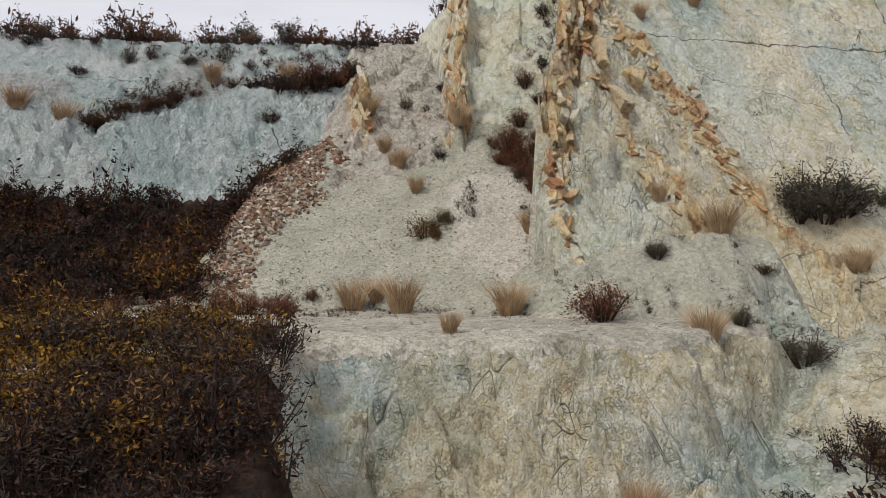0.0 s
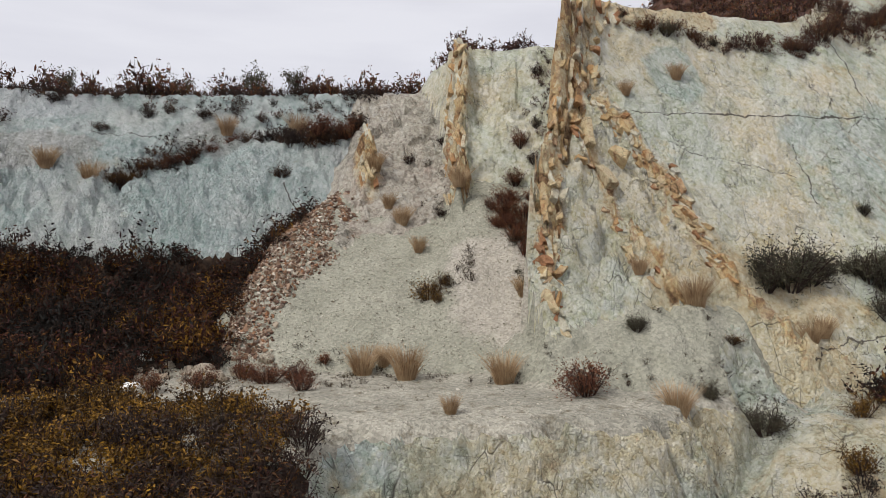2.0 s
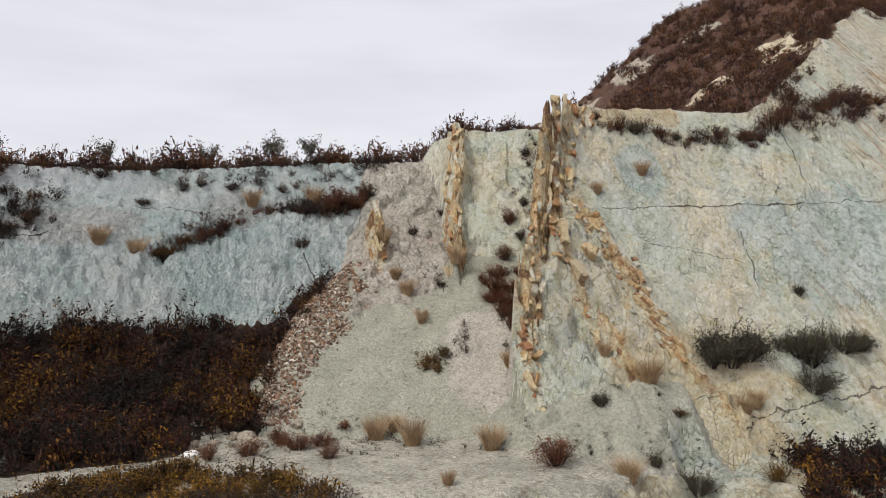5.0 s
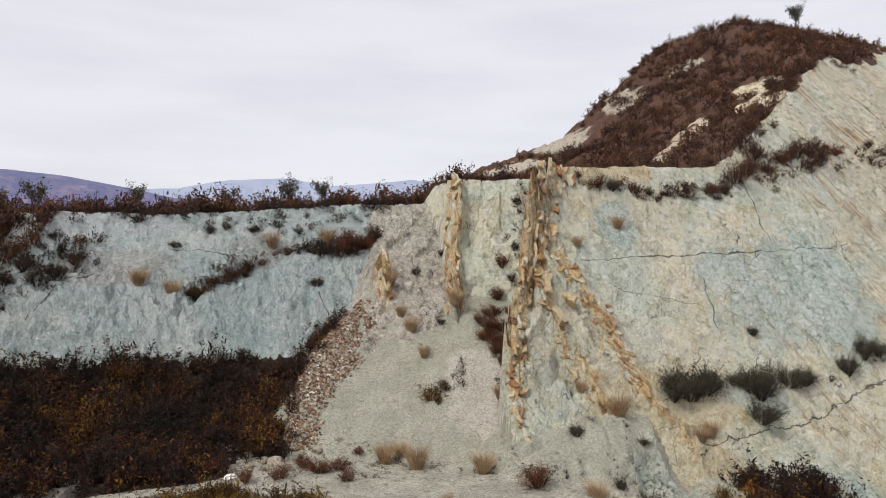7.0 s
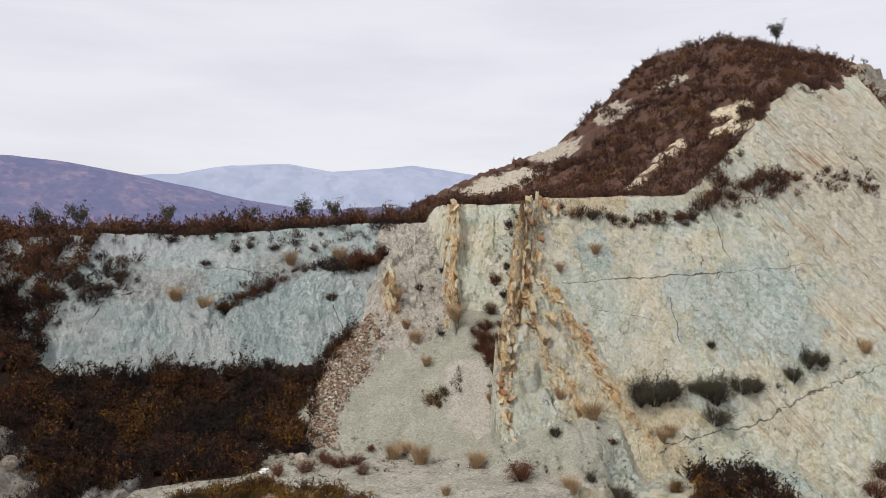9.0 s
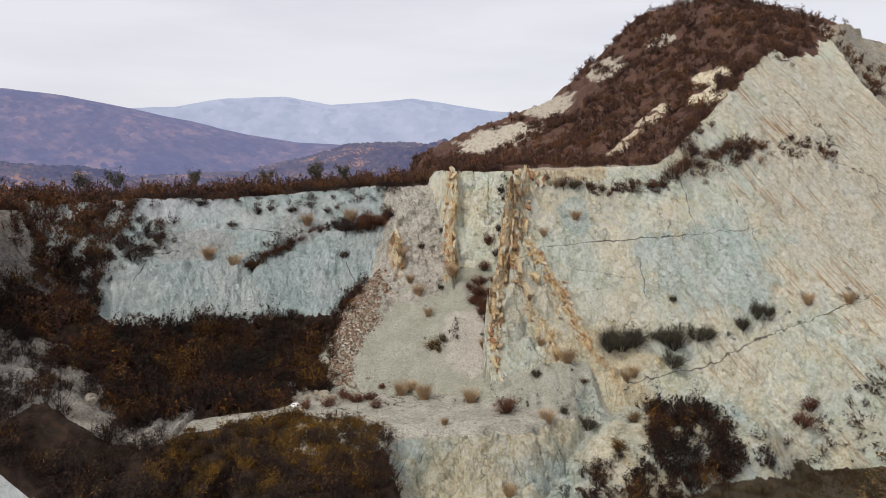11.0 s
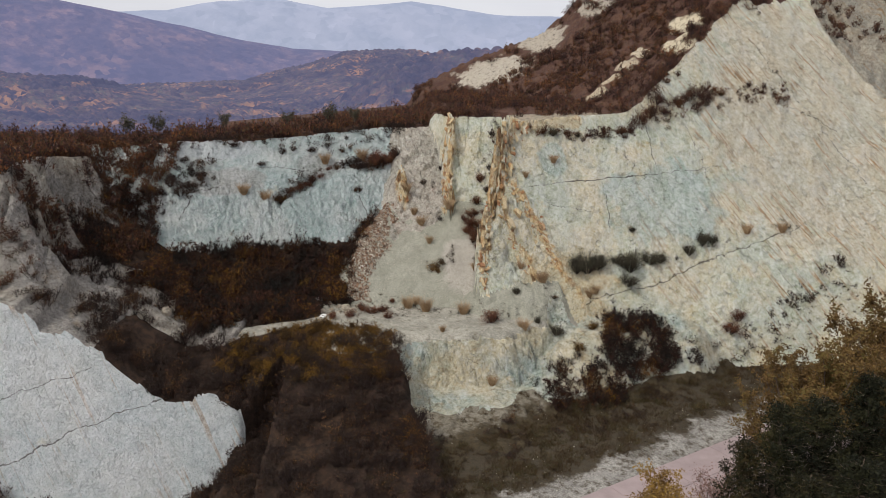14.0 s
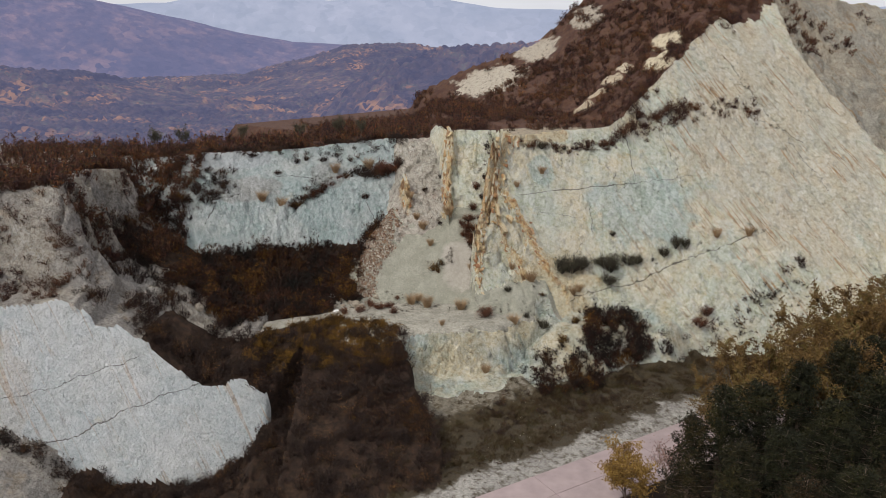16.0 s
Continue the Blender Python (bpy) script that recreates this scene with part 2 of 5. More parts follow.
PALE, COOL, CREAM = (0.76, 0.695, 0.53), (0.66, 0.685, 0.57), (0.75, 0.61, 0.36)
M_SLAB = rock_material("pale_marl", PALE, COOL, CREAM, 0.32, streak=1.0, relief=0.95, lean=36, fade=(20, 40),
                       blobs=[((27, 36, 28), (7.5, 9, 4.8), (0.47, 0.58, 0.55), 0.55), ((13, 35.5, 33), (1.8, 5, 1.8), (0.50, 0.60, 0.56), 0.6), ((12.5, 27, 18), (1.0, 3, 1.3), (0.42, 0.55, 0.55), 0.8),
                              ((52, 50, 38), (17, 24, 20), (0.64, 0.58, 0.46), 0.6), ((13, 28, 19), (6, 6, 4.5), (0.68, 0.55, 0.33), 0.55), ((12, 38, 37.5), (7, 4, 1.2), (0.70, 0.55, 0.32), 0.6)],
                       seams=[(9.8, 30.3, 25, 31, 0.05, 0.5), (25, 31, 35.4, 31.7, 0.03, 0.7), (25.5, 37, 26.2, 31.8, 0.05, 0.8), (19.5, 29, 19.6, 25.5, 0.06, 0.8), (31.1, 37.1, 35, 25.3, 0.03, 1.2),
                              (15.9, 18.5, 25, 19.6, 0.06, 0.9), (25, 19.6, 34, 22.1, 0.06, 0.9), (34, 22.1, 46, 24.8, 0.05, 0.9), (12, 28.2, 19, 27, 0.02, 0.8), (48, 38.6, 55, 35.5, 0.05, 1.0), (44, 48, 57, 29, 0.06, 1.5), (5, 19.4, 12, 18.8, 0.05, 0.4)])
M_BACK = rock_material("blue_grey_marl", (0.74, 0.77, 0.735), (0.60, 0.685, 0.66), PALE, 0.1, crack=0.45, relief=1.6,
                       blobs=[((-27, 41, 29.5), (5, 6, 1.5), (0.56, 0.55, 0.52), 0.7), ((-29, 44, 33), (7, 4, 1.2), (0.72, 0.75, 0.75), 0.7), ((-16, 44, 31), (3.2, 4, 1.6), (0.48, 0.49, 0.46), 0.7)],
                       seams=[(-31, 28.4, -27.5, 28.8, 0.06, 0.8), (-31.2, 25.6, -30.2, 28.2, 0.06, 0.7), (-10.6, 27.4, -9.2, 25, 0.06, 0.6), (-24, 31, -17, 30.4, 0.03, 0.8)])
M_FRONT = rock_material("white_marl", (0.80, 0.81, 0.78), (0.71, 0.75, 0.74), PALE, 0.1, crack=0.5, streak=0.5, lean=24,
                        blobs=[((-41, 6, 16), (3.0, 6, 6), (0.66, 0.58, 0.50), 0.35)],
                        seams=[(-41, 16, -36, 16.6, 0.03, 0.7), (-36, 16.6, -29, 18.8, 0.04, 0.7), (-38.5, 11.8, -35, 11.9, 0.05, 0.7), (-35, 11.9, -29.7, 13.9, 0.055, 0.8), (-29.7, 13.9, -23.5, 15.8, 0.045, 0.7)])
M_LOW = rock_material("cream_marl", (0.70, 0.635, 0.47), (0.54, 0.60, 0.54), (0.68, 0.54, 0.32), 0.55, crack=1.0, relief=1.2)
M_GREY = rock_material("grey_scree_rock", (0.52, 0.49, 0.41), (0.58, 0.53, 0.45), (0.52, 0.40, 0.31), 0.4)
M_EAST = rock_material("broken_beige_rock", (0.56, 0.50, 0.39), (0.50, 0.47, 0.39), (0.50, 0.35, 0.21), 0.6, streak=0.9, lean=36, relief=1.6)
M_WEST = rock_material("broken_grey_rock", (0.60, 0.545, 0.455), (0.47, 0.435, 0.39), (0.55, 0.43, 0.29), 0.45, relief=1.8)
M_STONE = rock_material("loose_stone", (0.56, 0.50, 0.40), (0.44, 0.36, 0.27), (0.46, 0.28, 0.15), 0.6)
M_SCREE = soil_material("fine_scree", (0.29, 0.285, 0.225), (0.16, 0.145, 0.11), (0.34, 0.33, 0.265), 1.0, -0.08, [((2.6, 32.5, 21), (2.6, 4.5, 4), (0.46, 0.415, 0.36), 0.7)])
M_BENCH = soil_material("trodden_marl", (0.29, 0.275, 0.225), (0.13, 0.105, 0.065), (0.40, 0.375, 0.31), 1.3, -0.01)
M_TALUS = soil_material("stony_talus", (0.24, 0.215, 0.165), (0.075, 0.055, 0.03), (0.33, 0.30, 0.24), 1.0, 0.06, (), (0.036, 0.025, 0.010))
M_SOIL = soil_material("leaf_litter", (0.038, 0.021, 0.014), (0.020, 0.013, 0.009), (0.060, 0.035, 0.020), 0.6, 0.1)
M_VERGE = soil_material("gravel_verge", (0.25, 0.235, 0.21), (0.07, 0.052, 0.033), (0.36, 0.34, 0.30), 1.2, 0.04, (), (0.036, 0.025, 0.010))
M_HILL = soil_material("hill_litter", (0.075, 0.038, 0.028), (0.04, 0.024, 0.020), (0.11, 0.058, 0.036), 0.6, 0.0,
                       [((9, 96, 44), (9, 12, 4.5), (0.50, 0.45, 0.36), 0.85), ((20, 104, 51), (5, 9, 4), (0.50, 0.45, 0.36), 0.75), ((30, 100, 57), (3.5, 8, 3.5), (0.50, 0.45, 0.36), 0.7), ((38.5, 94, 60), (2.2, 5, 2.5), (0.50, 0.45, 0.36), 0.75),
                        ((22, 56.0, 40.3), (1.5, 2.0, 2.5), (0.52, 0.44, 0.31), 0.8), ((24.6, 59.0, 42.4), (1.6, 2.2, 2.5), (0.52, 0.44, 0.31), 0.8), ((27.4, 62.0, 44.6), (1.6, 2.2, 2.5), (0.50, 0.42, 0.30), 0.8), ((30.2, 65.0, 46.8), (1.3, 2.2, 2.5), (0.60, 0.52, 0.38), 0.8),
                        ((33.6, 58, 47.5), (2.0, 4.5, 4), (0.62, 0.54, 0.38), 0.85), ((37.2, 66, 50.6), (2.2, 5, 4), (0.62, 0.54, 0.38), 0.85), ((10, 40, 38), (14, 4.5, 1.6), (0.50, 0.44, 0.32), 0.6)])
M_TWIG = plain_material("dry_twig", (0.034, 0.020, 0.016))
M_BARK = plain_material("grey_bark", (0.16, 0.12, 0.09))
L_DARK = leaf_material("brown_leaves", [(0.15, (0.012, 0.008, 0.007)), (0.36, (0.028, 0.016, 0.013)), (0.50, (0.060, 0.040, 0.030)), (0.62, (0.034, 0.024, 0.012)), (0.72, (0.095, 0.036, 0.018)), (0.88, (0.19, 0.10, 0.028))], 0.5)
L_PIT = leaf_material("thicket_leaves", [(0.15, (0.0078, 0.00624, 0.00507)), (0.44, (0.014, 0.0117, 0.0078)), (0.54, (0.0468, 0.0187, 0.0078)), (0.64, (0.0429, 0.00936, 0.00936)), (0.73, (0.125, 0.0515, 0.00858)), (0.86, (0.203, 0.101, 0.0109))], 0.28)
L_GOLD = leaf_material("golden_leaves", [(0.15, (0.018, 0.0123, 0.00656)), (0.40, (0.0615, 0.0328, 0.0082)), (0.62, (0.172, 0.0861, 0.0107)), (0.88, (0.312, 0.164, 0.0164))], 0.5)
L_RED = leaf_material("russet_leaves", [(0.15, (0.072, 0.028, 0.020)), (0.6, (0.160, 0.056, 0.024)), (0.95, (0.224, 0.096, 0.032))], 0.8)
L_OLIVE = leaf_material("olive_leaves", [(0.15, (0.045, 0.043, 0.031)), (0.6, (0.080, 0.074, 0.046)), (0.95, (0.13, 0.112, 0.060))], 0.8)
L_PINE = leaf_material("pine_needles", [(0.15, (0.006, 0.007, 0.003)), (0.50, (0.016, 0.017, 0.006)), (0.75, (0.032, 0.030, 0.009)), (0.95, (0.075, 0.060, 0.016))], 0.5, (0.075, 0.036, 0.014))
L_HEATH = leaf_material("heath_leaves", [(0.15, (0.026, 0.017, 0.018)), (0.36, (0.075, 0.034, 0.028)), (0.52, (0.15, 0.056, 0.028)), (0.64, (0.068, 0.060, 0.026)), (0.78, (0.22, 0.072, 0.024)), (0.95, (0.27, 0.135, 0.034))], 0.25)
L_WEED = leaf_material("weed_leaves", [(0.15, (0.030, 0.018, 0.009)), (0.5, (0.075, 0.045, 0.018)), (0.75, (0.050, 0.046, 0.016)), (0.95, (0.16, 0.11, 0.05))], 0.5)
L_AUTUMN = leaf_material("autumn_leaves", [(0.15, (0.09, 0.05, 0.02)), (0.55, (0.17, 0.10, 0.03)), (0.95, (0.13, 0.12, 0.035))], 0.5)
L_YELLOW = leaf_material("yellow_leaves", [(0.15, (0.13, 0.075, 0.022)), (0.55, (0.26, 0.15, 0.035)), (0.95, (0.36, 0.23, 0.055))], 0.9)
L_PINK = leaf_material("pinkish_leaves", [(0.15, (0.20, 0.11, 0.10)), (0.9, (0.34, 0.20, 0.16))], 0.9)
L_STRAW = leaf_material("straw_blades", [(0.15, (0.24, 0.15, 0.085)), (0.6, (0.44, 0.31, 0.18)), (0.95, (0.58, 0.46, 0.30))], 1.5)


# ---- the shape of the land ----
# LAND
def hash3(i, j, k, seed):
    v = np.sin(i * 127.1 + j * 311.7 + k * 74.7 + seed * 53.3) * 43758.5453
    return v - np.floor(v)


def vnoise(x, y, z=0.0, seed=0):
    x, y, z = np.broadcast_arrays(np.asarray(x, float), np.asarray(y, float), np.asarray(z, float))
    i, j, k = np.floor(x), np.floor(y), np.floor(z)
    u, v, w = x - i, y - j, z - k
    u, v, w = u * u * (3 - 2 * u), v * v * (3 - 2 * v), w * w * (3 - 2 * w)
    r = 0
    for a in (0, 1):
        for b in (0, 1):
            for c in (0, 1):
                r = r + hash3(i + a, j + b, k + c, seed) * (u if a else 1 - u) * (v if b else 1 - v) * (w if c else 1 - w)
    return r * 2 - 1


def fbm(x, y, z=0.0, octaves=4, seed=0):
    r, a = 0, 1.0
    for o in range(octaves):
        r = r + a * vnoise(x * 2**o, y * 2**o, np.asarray(z) * 2**o, seed + o)
        a *= 0.5
    return r / 1.9


def cells(x, y, seed=0):
    """Broken ground: a random level for each irregular cell, and the distance to its border."""
    x, y = np.asarray(x, float), np.asarray(y, float)
    i, j = np.floor(x), np.floor(y)
    f1, f2, lev = np.full(x.shape, 9.0), np.full(x.shape, 9.0), np.zeros(x.shape)
    for a in (-1, 0, 1):
        for b in (-1, 0, 1):
            px, py = i + a + hash3(i + a, j + b, 1, seed), j + b + hash3(i + a, j + b, 2, seed)
            d = np.hypot(px - x, py - y)
            r = hash3(i + a, j + b, 3, seed) + (x - px) * (hash3(i + a, j + b, 4, seed) - 0.5) + (y - py) * (hash3(i + a, j + b, 5, seed) - 0.5)
            near = d < f1
            f2 = np.where(near, f1, np.minimum(f2, d))
            lev, f1 = np.where(near, r, lev), np.minimum(f1, d)
    return lev, f2 - f1


def saw(v):
    return v - np.floor(v)


def ease(v, a, b):
    t = np.clip((v - a) / (b - a), 0, 1)
    return t * t * (3 - 2 * t)


def inland(x, y):
    """Metres from the road's inner edge towards the quarry."""
    return -0.515 * x + 0.857 * y + 3.88


KINDS = ("ground", "verge", "talus", "bench", "scree", "back", "plateau", "gully", "face", "slab", "hill", "front", "west", "lower", "bank", "east")


def land(x, y, detail=True):
    """Height of the land at x, y, and which of KINDS shows there."""
    x, y = np.asarray(x, float), np.asarray(y, float)
    n1 = fbm(x * 0.12, y * 0.12, 3.0, 4, 11)
    n2 = fbm(x * 0.55, y * 0.55, 7.0, 4, 23)
    n3 = fbm(x * 2.1, y * 2.1, 1.0, 3, 31) if detail else 0 * x
    s = inland(x, y)
    low = 11.0 + 0.16 * np.minimum(x - 5, 0) * ease(-x, -5, 15)
    # flat things first
    ground = low - 0.10 * np.maximum(-8 - s, 0) * ease(-s, 8, 30) + 0.25 * n1 * ease(-s, 6, 9) + 0 * x
    verge = low + 0.06 * np.clip(s, 0, 9) + 0.10 * n2 * ease(s, 0.3, 2)
    foot = 9 + 1.2 * n1
    tslope = 0.19 + 0.64 * ease(x, 8, 17)
    talus = low + 0.5 + np.maximum(s - foot, -3) * tslope + 0.35 * n2 + 0.1 * n3
    talus = np.minimum(talus, 16.6 + 0.6 * n2) - 3.0 * ease(3.5 - s, 0, 2.5)
    tl, te = cells(x * 0.5, y * 0.5, 35)
    talus = talus + 2.4 * np.exp(-(((x - 28.2) / 2.2) ** 2) - ((s - 10.9) / 1.9) ** 2) + 0.35 * tl - 4 * np.maximum(-4 - x, 0)
    bench = 17.55 + 0.10 * n2 + 0.04 * n3 - 0.9 * np.maximum(x - 13.5 + n1, 0) + 0.33 * np.maximum(y - 27, 0) * ease(-x, 9, 14)
    bench = np.where(y > 45, bench - (y - 45), bench)
    rub = np.interp(y, RUBBLE[0], RUBBLE[1])
    cone = 17.9 + 0.64 * np.maximum(y - 28.2, -2) + 0.20 * n2 + 0.05 * n3 - 1.1 * np.maximum(rub + 0.4 * n2 - x, 0)
    cone = cone + 0.5 * np.exp(-(((x - rub - 1.3) / 1.5) ** 2)) * ease(y, 29, 33)
    cone = cone + (1.7 + 0.4 * n2) * ease(x + 0.4 * n2, -1.2, 0.4 + 0.25 * (y - 30)) * ease(y, 29, 35) - 0.8 * np.maximum(y - 42, 0) - 2.5 * np.maximum(x - 7.5, 0)
    dl = cells(x * 1.3, y * 1.3, 47)[0]
    debris = np.minimum(17.7 + 0.85 * (y - 24.3), 20.3 + 0.3 * n1) + 0.3 * n2 + 0.15 * n3 + 0.35 * dl - 2.2 * np.maximum(x - 13, 0) - 0.9 * np.maximum(4.8 + 0.5 * n2 - x, 0)
    cone = np.maximum(cone, np.where((y > 22) & (y < 32), debris, -50))
    # back wall
    zb = (y - 18.465 - 0.271 * x) / 0.996
    d = 0.5 * fbm(x * 0.2, zb * 0.4, 0, 3, 41) + (0.45 + 0.75 * ease(30 - zb, 0, 1.5)) * np.abs(fbm(x * 1.15, zb * 1.5 + 0.3 * x, 0, 4, 43)) * 1.5 + 0.16 * n3 + 0.30 * cells(x * 1.9, zb * 1.9, 46)[0] + 0.30 * cells(x * 0.6 + 0.3 * n2, zb * 0.6, 44)[0]
    d = d + 0.9 * ease(zb, 29.4 + 0.10 * (x + 20), 30.2 + 0.10 * (x + 20)) * ease(x, -34, -28)
    back = zb + 0.7 - d - 3 * np.maximum(x + 4.2, 0)
    plat = 34.6 + 0.06 * (x + 20) + 0.5 * n1 + 0.2 * n2 - 0.35 * np.maximum(y - 62 - 0.5 * (x + 20), 0)
    # gully and the stepped faces
    gl, ge = cells(x * 0.8 + 0.3 * n2, y * 0.8, 45)
    gully = 25.0 + (y - 39.5) * 0.8 + 0.6 * n2 + 0.35 * n3 + 0.7 * gl - 1.5 * np.maximum(-6.5 - x, 0) - 1.5 * np.maximum(x - 4, 0)
    knob = np.exp(-(((x + 5.2 + 0.2 * (y - 43)) / 0.75) ** 2)) * np.exp(-(((y - 42.4) / 1.7) ** 2))
    gully = gully + knob * (1.5 + 0.8 * n3 + 0.9 * gl)
    xf = 0.5 + 0.7 * fbm(y * 0.5, y * 0 + 2, 0, 3, 51)
    zf = 24.4 + (y - 38.8 + 0.16 * (x - 1)) * 1.58
    fl, fe = cells(x * 0.55 + 0.4 * n2, zf * 0.4, 55)
    fin_f = np.exp(-(((x - xf - 0.5) / 0.5) ** 2))
    face = zf + 0.7 * fbm(x * 0.35, zf * 0.25, 0, 4, 53) + 0.25 * n3 + 0.6 * fl - 0.5 * ease(0.10 - fe, 0, 0.1)
    face = np.minimum(face, 39.0 + 0.3 * n2)
    face = face + fin_f * (1.9 + 0.7 * saw((x - xf) / 0.6 + 0.3 * zf + 0.7 * n2) + 1.4 * fl) - (6 - 4.5 * ease(y, 47, 52)) * np.maximum(xf - x, 0) - 5 * np.maximum(x - 12, 0)
    # great slab
    ya, yb_, yc, yd = SLAB
    zr = (y - ya - yb_ * x) / (yc + yd * x)
    xr = np.interp(zr, EDGE[0], EDGE[1]) + 0.55 * fbm(zr * 0.55, zr * 0 + 5, 0, 5, 61)
    warp = 0.9 * fbm(x * 0.10, zr * 0.10, 0, 3, 63) + 0.40 * fbm(x * 0.5, zr * 0.3, 0, 4, 65)
    sl, se = cells(x * 0.42 + 0.35 * n2, zr * 0.30 + 0.1 * x, 66)
    ml, me_ = cells(x * 1.1 + 0.3 * n3, zr * 0.85, 68)
    ns = fbm(x * 2.0, zr * 1.5, 2.0, 3, 64)
    fine = 0.20 * ns + 0.30 * sl + 0.12 * ml + 0.06 * cells(x * 2.3, zr * 1.7, 72)[0]
    bandx = np.interp(zr, EDGE[0], EDGE[2]) + 0.35 * fbm(zr * 0.9, zr * 0, 0, 3, 67)
    bandx = np.maximum(bandx, xr + 0.8)
    bandi = np.maximum(np.interp(zr, EDGE[0], EDGE[3]) + 0.35 * fbm(zr * 0.9, zr * 0 + 3, 0, 3, 73), xr + 0.4)
    shelf = 20.9 + 0.02 * (x - 8) + 0.2 * n2
    wedge = (0.35 * ease(bandx - x, 0.0, 0.35) + 0.30 * ease(bandi - x, 0.0, 0.3)) * ease(zr, shelf - 0.15, shelf + 0.15)
    lip = np.exp(-(((x - bandx - 0.5) / 0.75) ** 2)) * ease(33 - zr, 0, 6)
    ridge_ = np.exp(-(((x - xr - 0.45) / 0.42) ** 2)) * ease(zr, 22, 27)
    layers = np.exp(-np.maximum(x - xr, 0) / 1.6) * ease(zr, 20, 26)
    slab = zr + warp + fine - wedge * (1.0 - 0.9 * ml) + lip * (0.5 + 1.1 * ml) + ridge_ * (1.3 + 1.6 * ml) + layers * (0.7 * saw((x - xr) / 0.9 + 0.25 * zr + 0.9 * n2) + 1.7 * ml + 0.8 * sl)
    seam = 31.2 + 0.035 * (x - 8) + 0.25 * n2
    slab = slab - 0.45 * ease(zr, seam, seam + 0.35) * ease(x, 8, 10) + 0.9 * ease(zr, 37 - 8, 37) * ease(x, 8, 12)
    ledge = 17.0 + 0.17 * (x - 17) + 0.5 * n2
    slab = slab + 0.7 * ease(ledge - zr, -0.2, 0.2) * ease(x, 14, 18)
    inner = ease(bandx - x, 0, 0.4) * ease(x - xr, 0, 0.4) * ease(zr, 20, 21)
    slab = slab + inner * (0.8 * saw(zr * 0.55 + 0.12 * x + 0.35 * n2) - 0.4 + 0.6 * ml + 0.4 * n3)
    slab = slab - 0.15 * ease(x, 25, 45) * np.maximum(zr - 42, 0) - 13 * np.maximum(xr - x, 0) * (1 - ease(y, 56, 66))
    rust = np.clip(1.1 * np.exp(-((np.where(x < xr + 0.6, (x - xr - 0.5) / 0.9, (x - xr - 0.5) / 0.75)) ** 2)) * ease(zr, 20, 25) + (1.1 * np.exp(-(((x - bandx - 0.2) / 0.42) ** 2)) + np.exp(-(((x - bandi - 0.5) / 0.42) ** 2))) * ease(34 - zr, 0, 4) * ease(zr, 15, 19), 0, 1)
    edge = 59.0 + 11.5 * ease(52 - zr, 0, 24)
    set_back = ease(x - edge + 0.6 * n2, 0, 1.2)
    slab = slab - 6.0 * set_back + set_back * (1.6 * n2 + 0.7 * n3 + 2.0 * sl)
    # hill
    v = y - 42.6
    hill = 38.9 + 0.19 * (y - 50) + np.where(x > 22.3, 0.58, 0.40) * (x - 22.3) + 0.0105 * np.maximum(x - 22.3, 0) * np.maximum(y - 72, 0) + 0.15 * np.maximum(y - 100, 0)
    hill = np.where(x > 38, np.minimum(hill, 54.3 - 0.12 * (x - 41) + 0.45 * (y - 65) + 4 * np.maximum(41 - x, 0)), hill)
    hill = hill + (0.9 * n1 + 0.7 * n2) * ease(y, 44, 56) + 0.3 * n2 + 0.15 * n3
    flat_top = 37.9 + 0.04 * (x - 15) + 0.03 * v + 0.25 * n2
    hill = np.maximum(hill, np.where(x > -2, np.minimum(flat_top, 38.6 + 0 * x), -50))
    crown = 68.8 - 0.45 * np.maximum(x - 58, 0) - 0.006 * np.minimum(x - 45, 0) ** 2 + 0.8 * n2 + 0.6 * n1
    hill = np.minimum(hill, crown)
    hill = hill - 0.7 * np.maximum(y - 110 + 5 * n1, 0) - 0.9 * np.maximum(-1 - x - 0.05 * (y - 50), 0) * ease(y, 46, 60) - 2.5 * np.maximum(-1 - x, 0) * ease(60 - y, 0, 14)
    east = np.minimum((y - ya - yb_ * x) / (yc + yd * x) - 9 + 1.5 * n2, 58.5 + 0.10 * (x - 60) + 1.5 * n1 - 0.3 * np.maximum(y - 95, 0))
    east = np.where(x > 46, east, -50)
    # left side
    wscree = 17.6 + 0.5 * cells(x * 0.7, y * 0.7, 77)[0] + np.maximum(-23.2 - x, 0) * 0.55 + 0.6 * n2 + 0.2 * n3 - 0.7 * np.maximum(13 - y, 0) * ease(-x, 22, 20)
    wscree = np.minimum(wscree, 33.2 + 0.5 * n1)
    wwall = 24.6 + (-36.8 - x + 3.2 * fbm(y * 0.22, y * 0 + 1, 0, 4, 71) - 0.10 * (y - 20)) * 2.4 + 1.5 * n2 + 0.9 * n3 + 3.0 * cells(y * 0.55 + 0.4 * n2, x * 0.9, 75)[0]
    wwall = np.minimum(wwall, 33.6 + 0.8 * n1 + 0.3 * n2)
    west = np.where(x < -20, np.maximum(wscree, wwall), -50)
    west = np.where(y > 52, west - (y - 52), west)
    # put together, the upper terraces first
    top = np.maximum(plat, -99)
    stack = [("bench", bench), ("scree", cone), ("back", np.minimum(back, 99)), ("west", west), ("gully", gully), ("face", face), ("slab", slab)]
    caps = {"back": plat, "gully": np.maximum(plat, 35.3 + 0.1 * (x + 4)), "face": 37.3 + 0.2 * n2, "slab": hill}
    cap_kind = {"back": "plateau", "gully": "plateau", "face": "hill", "slab": "hill"}
    z, kind = np.full(x.shape, -99.0), np.zeros(x.shape, int)
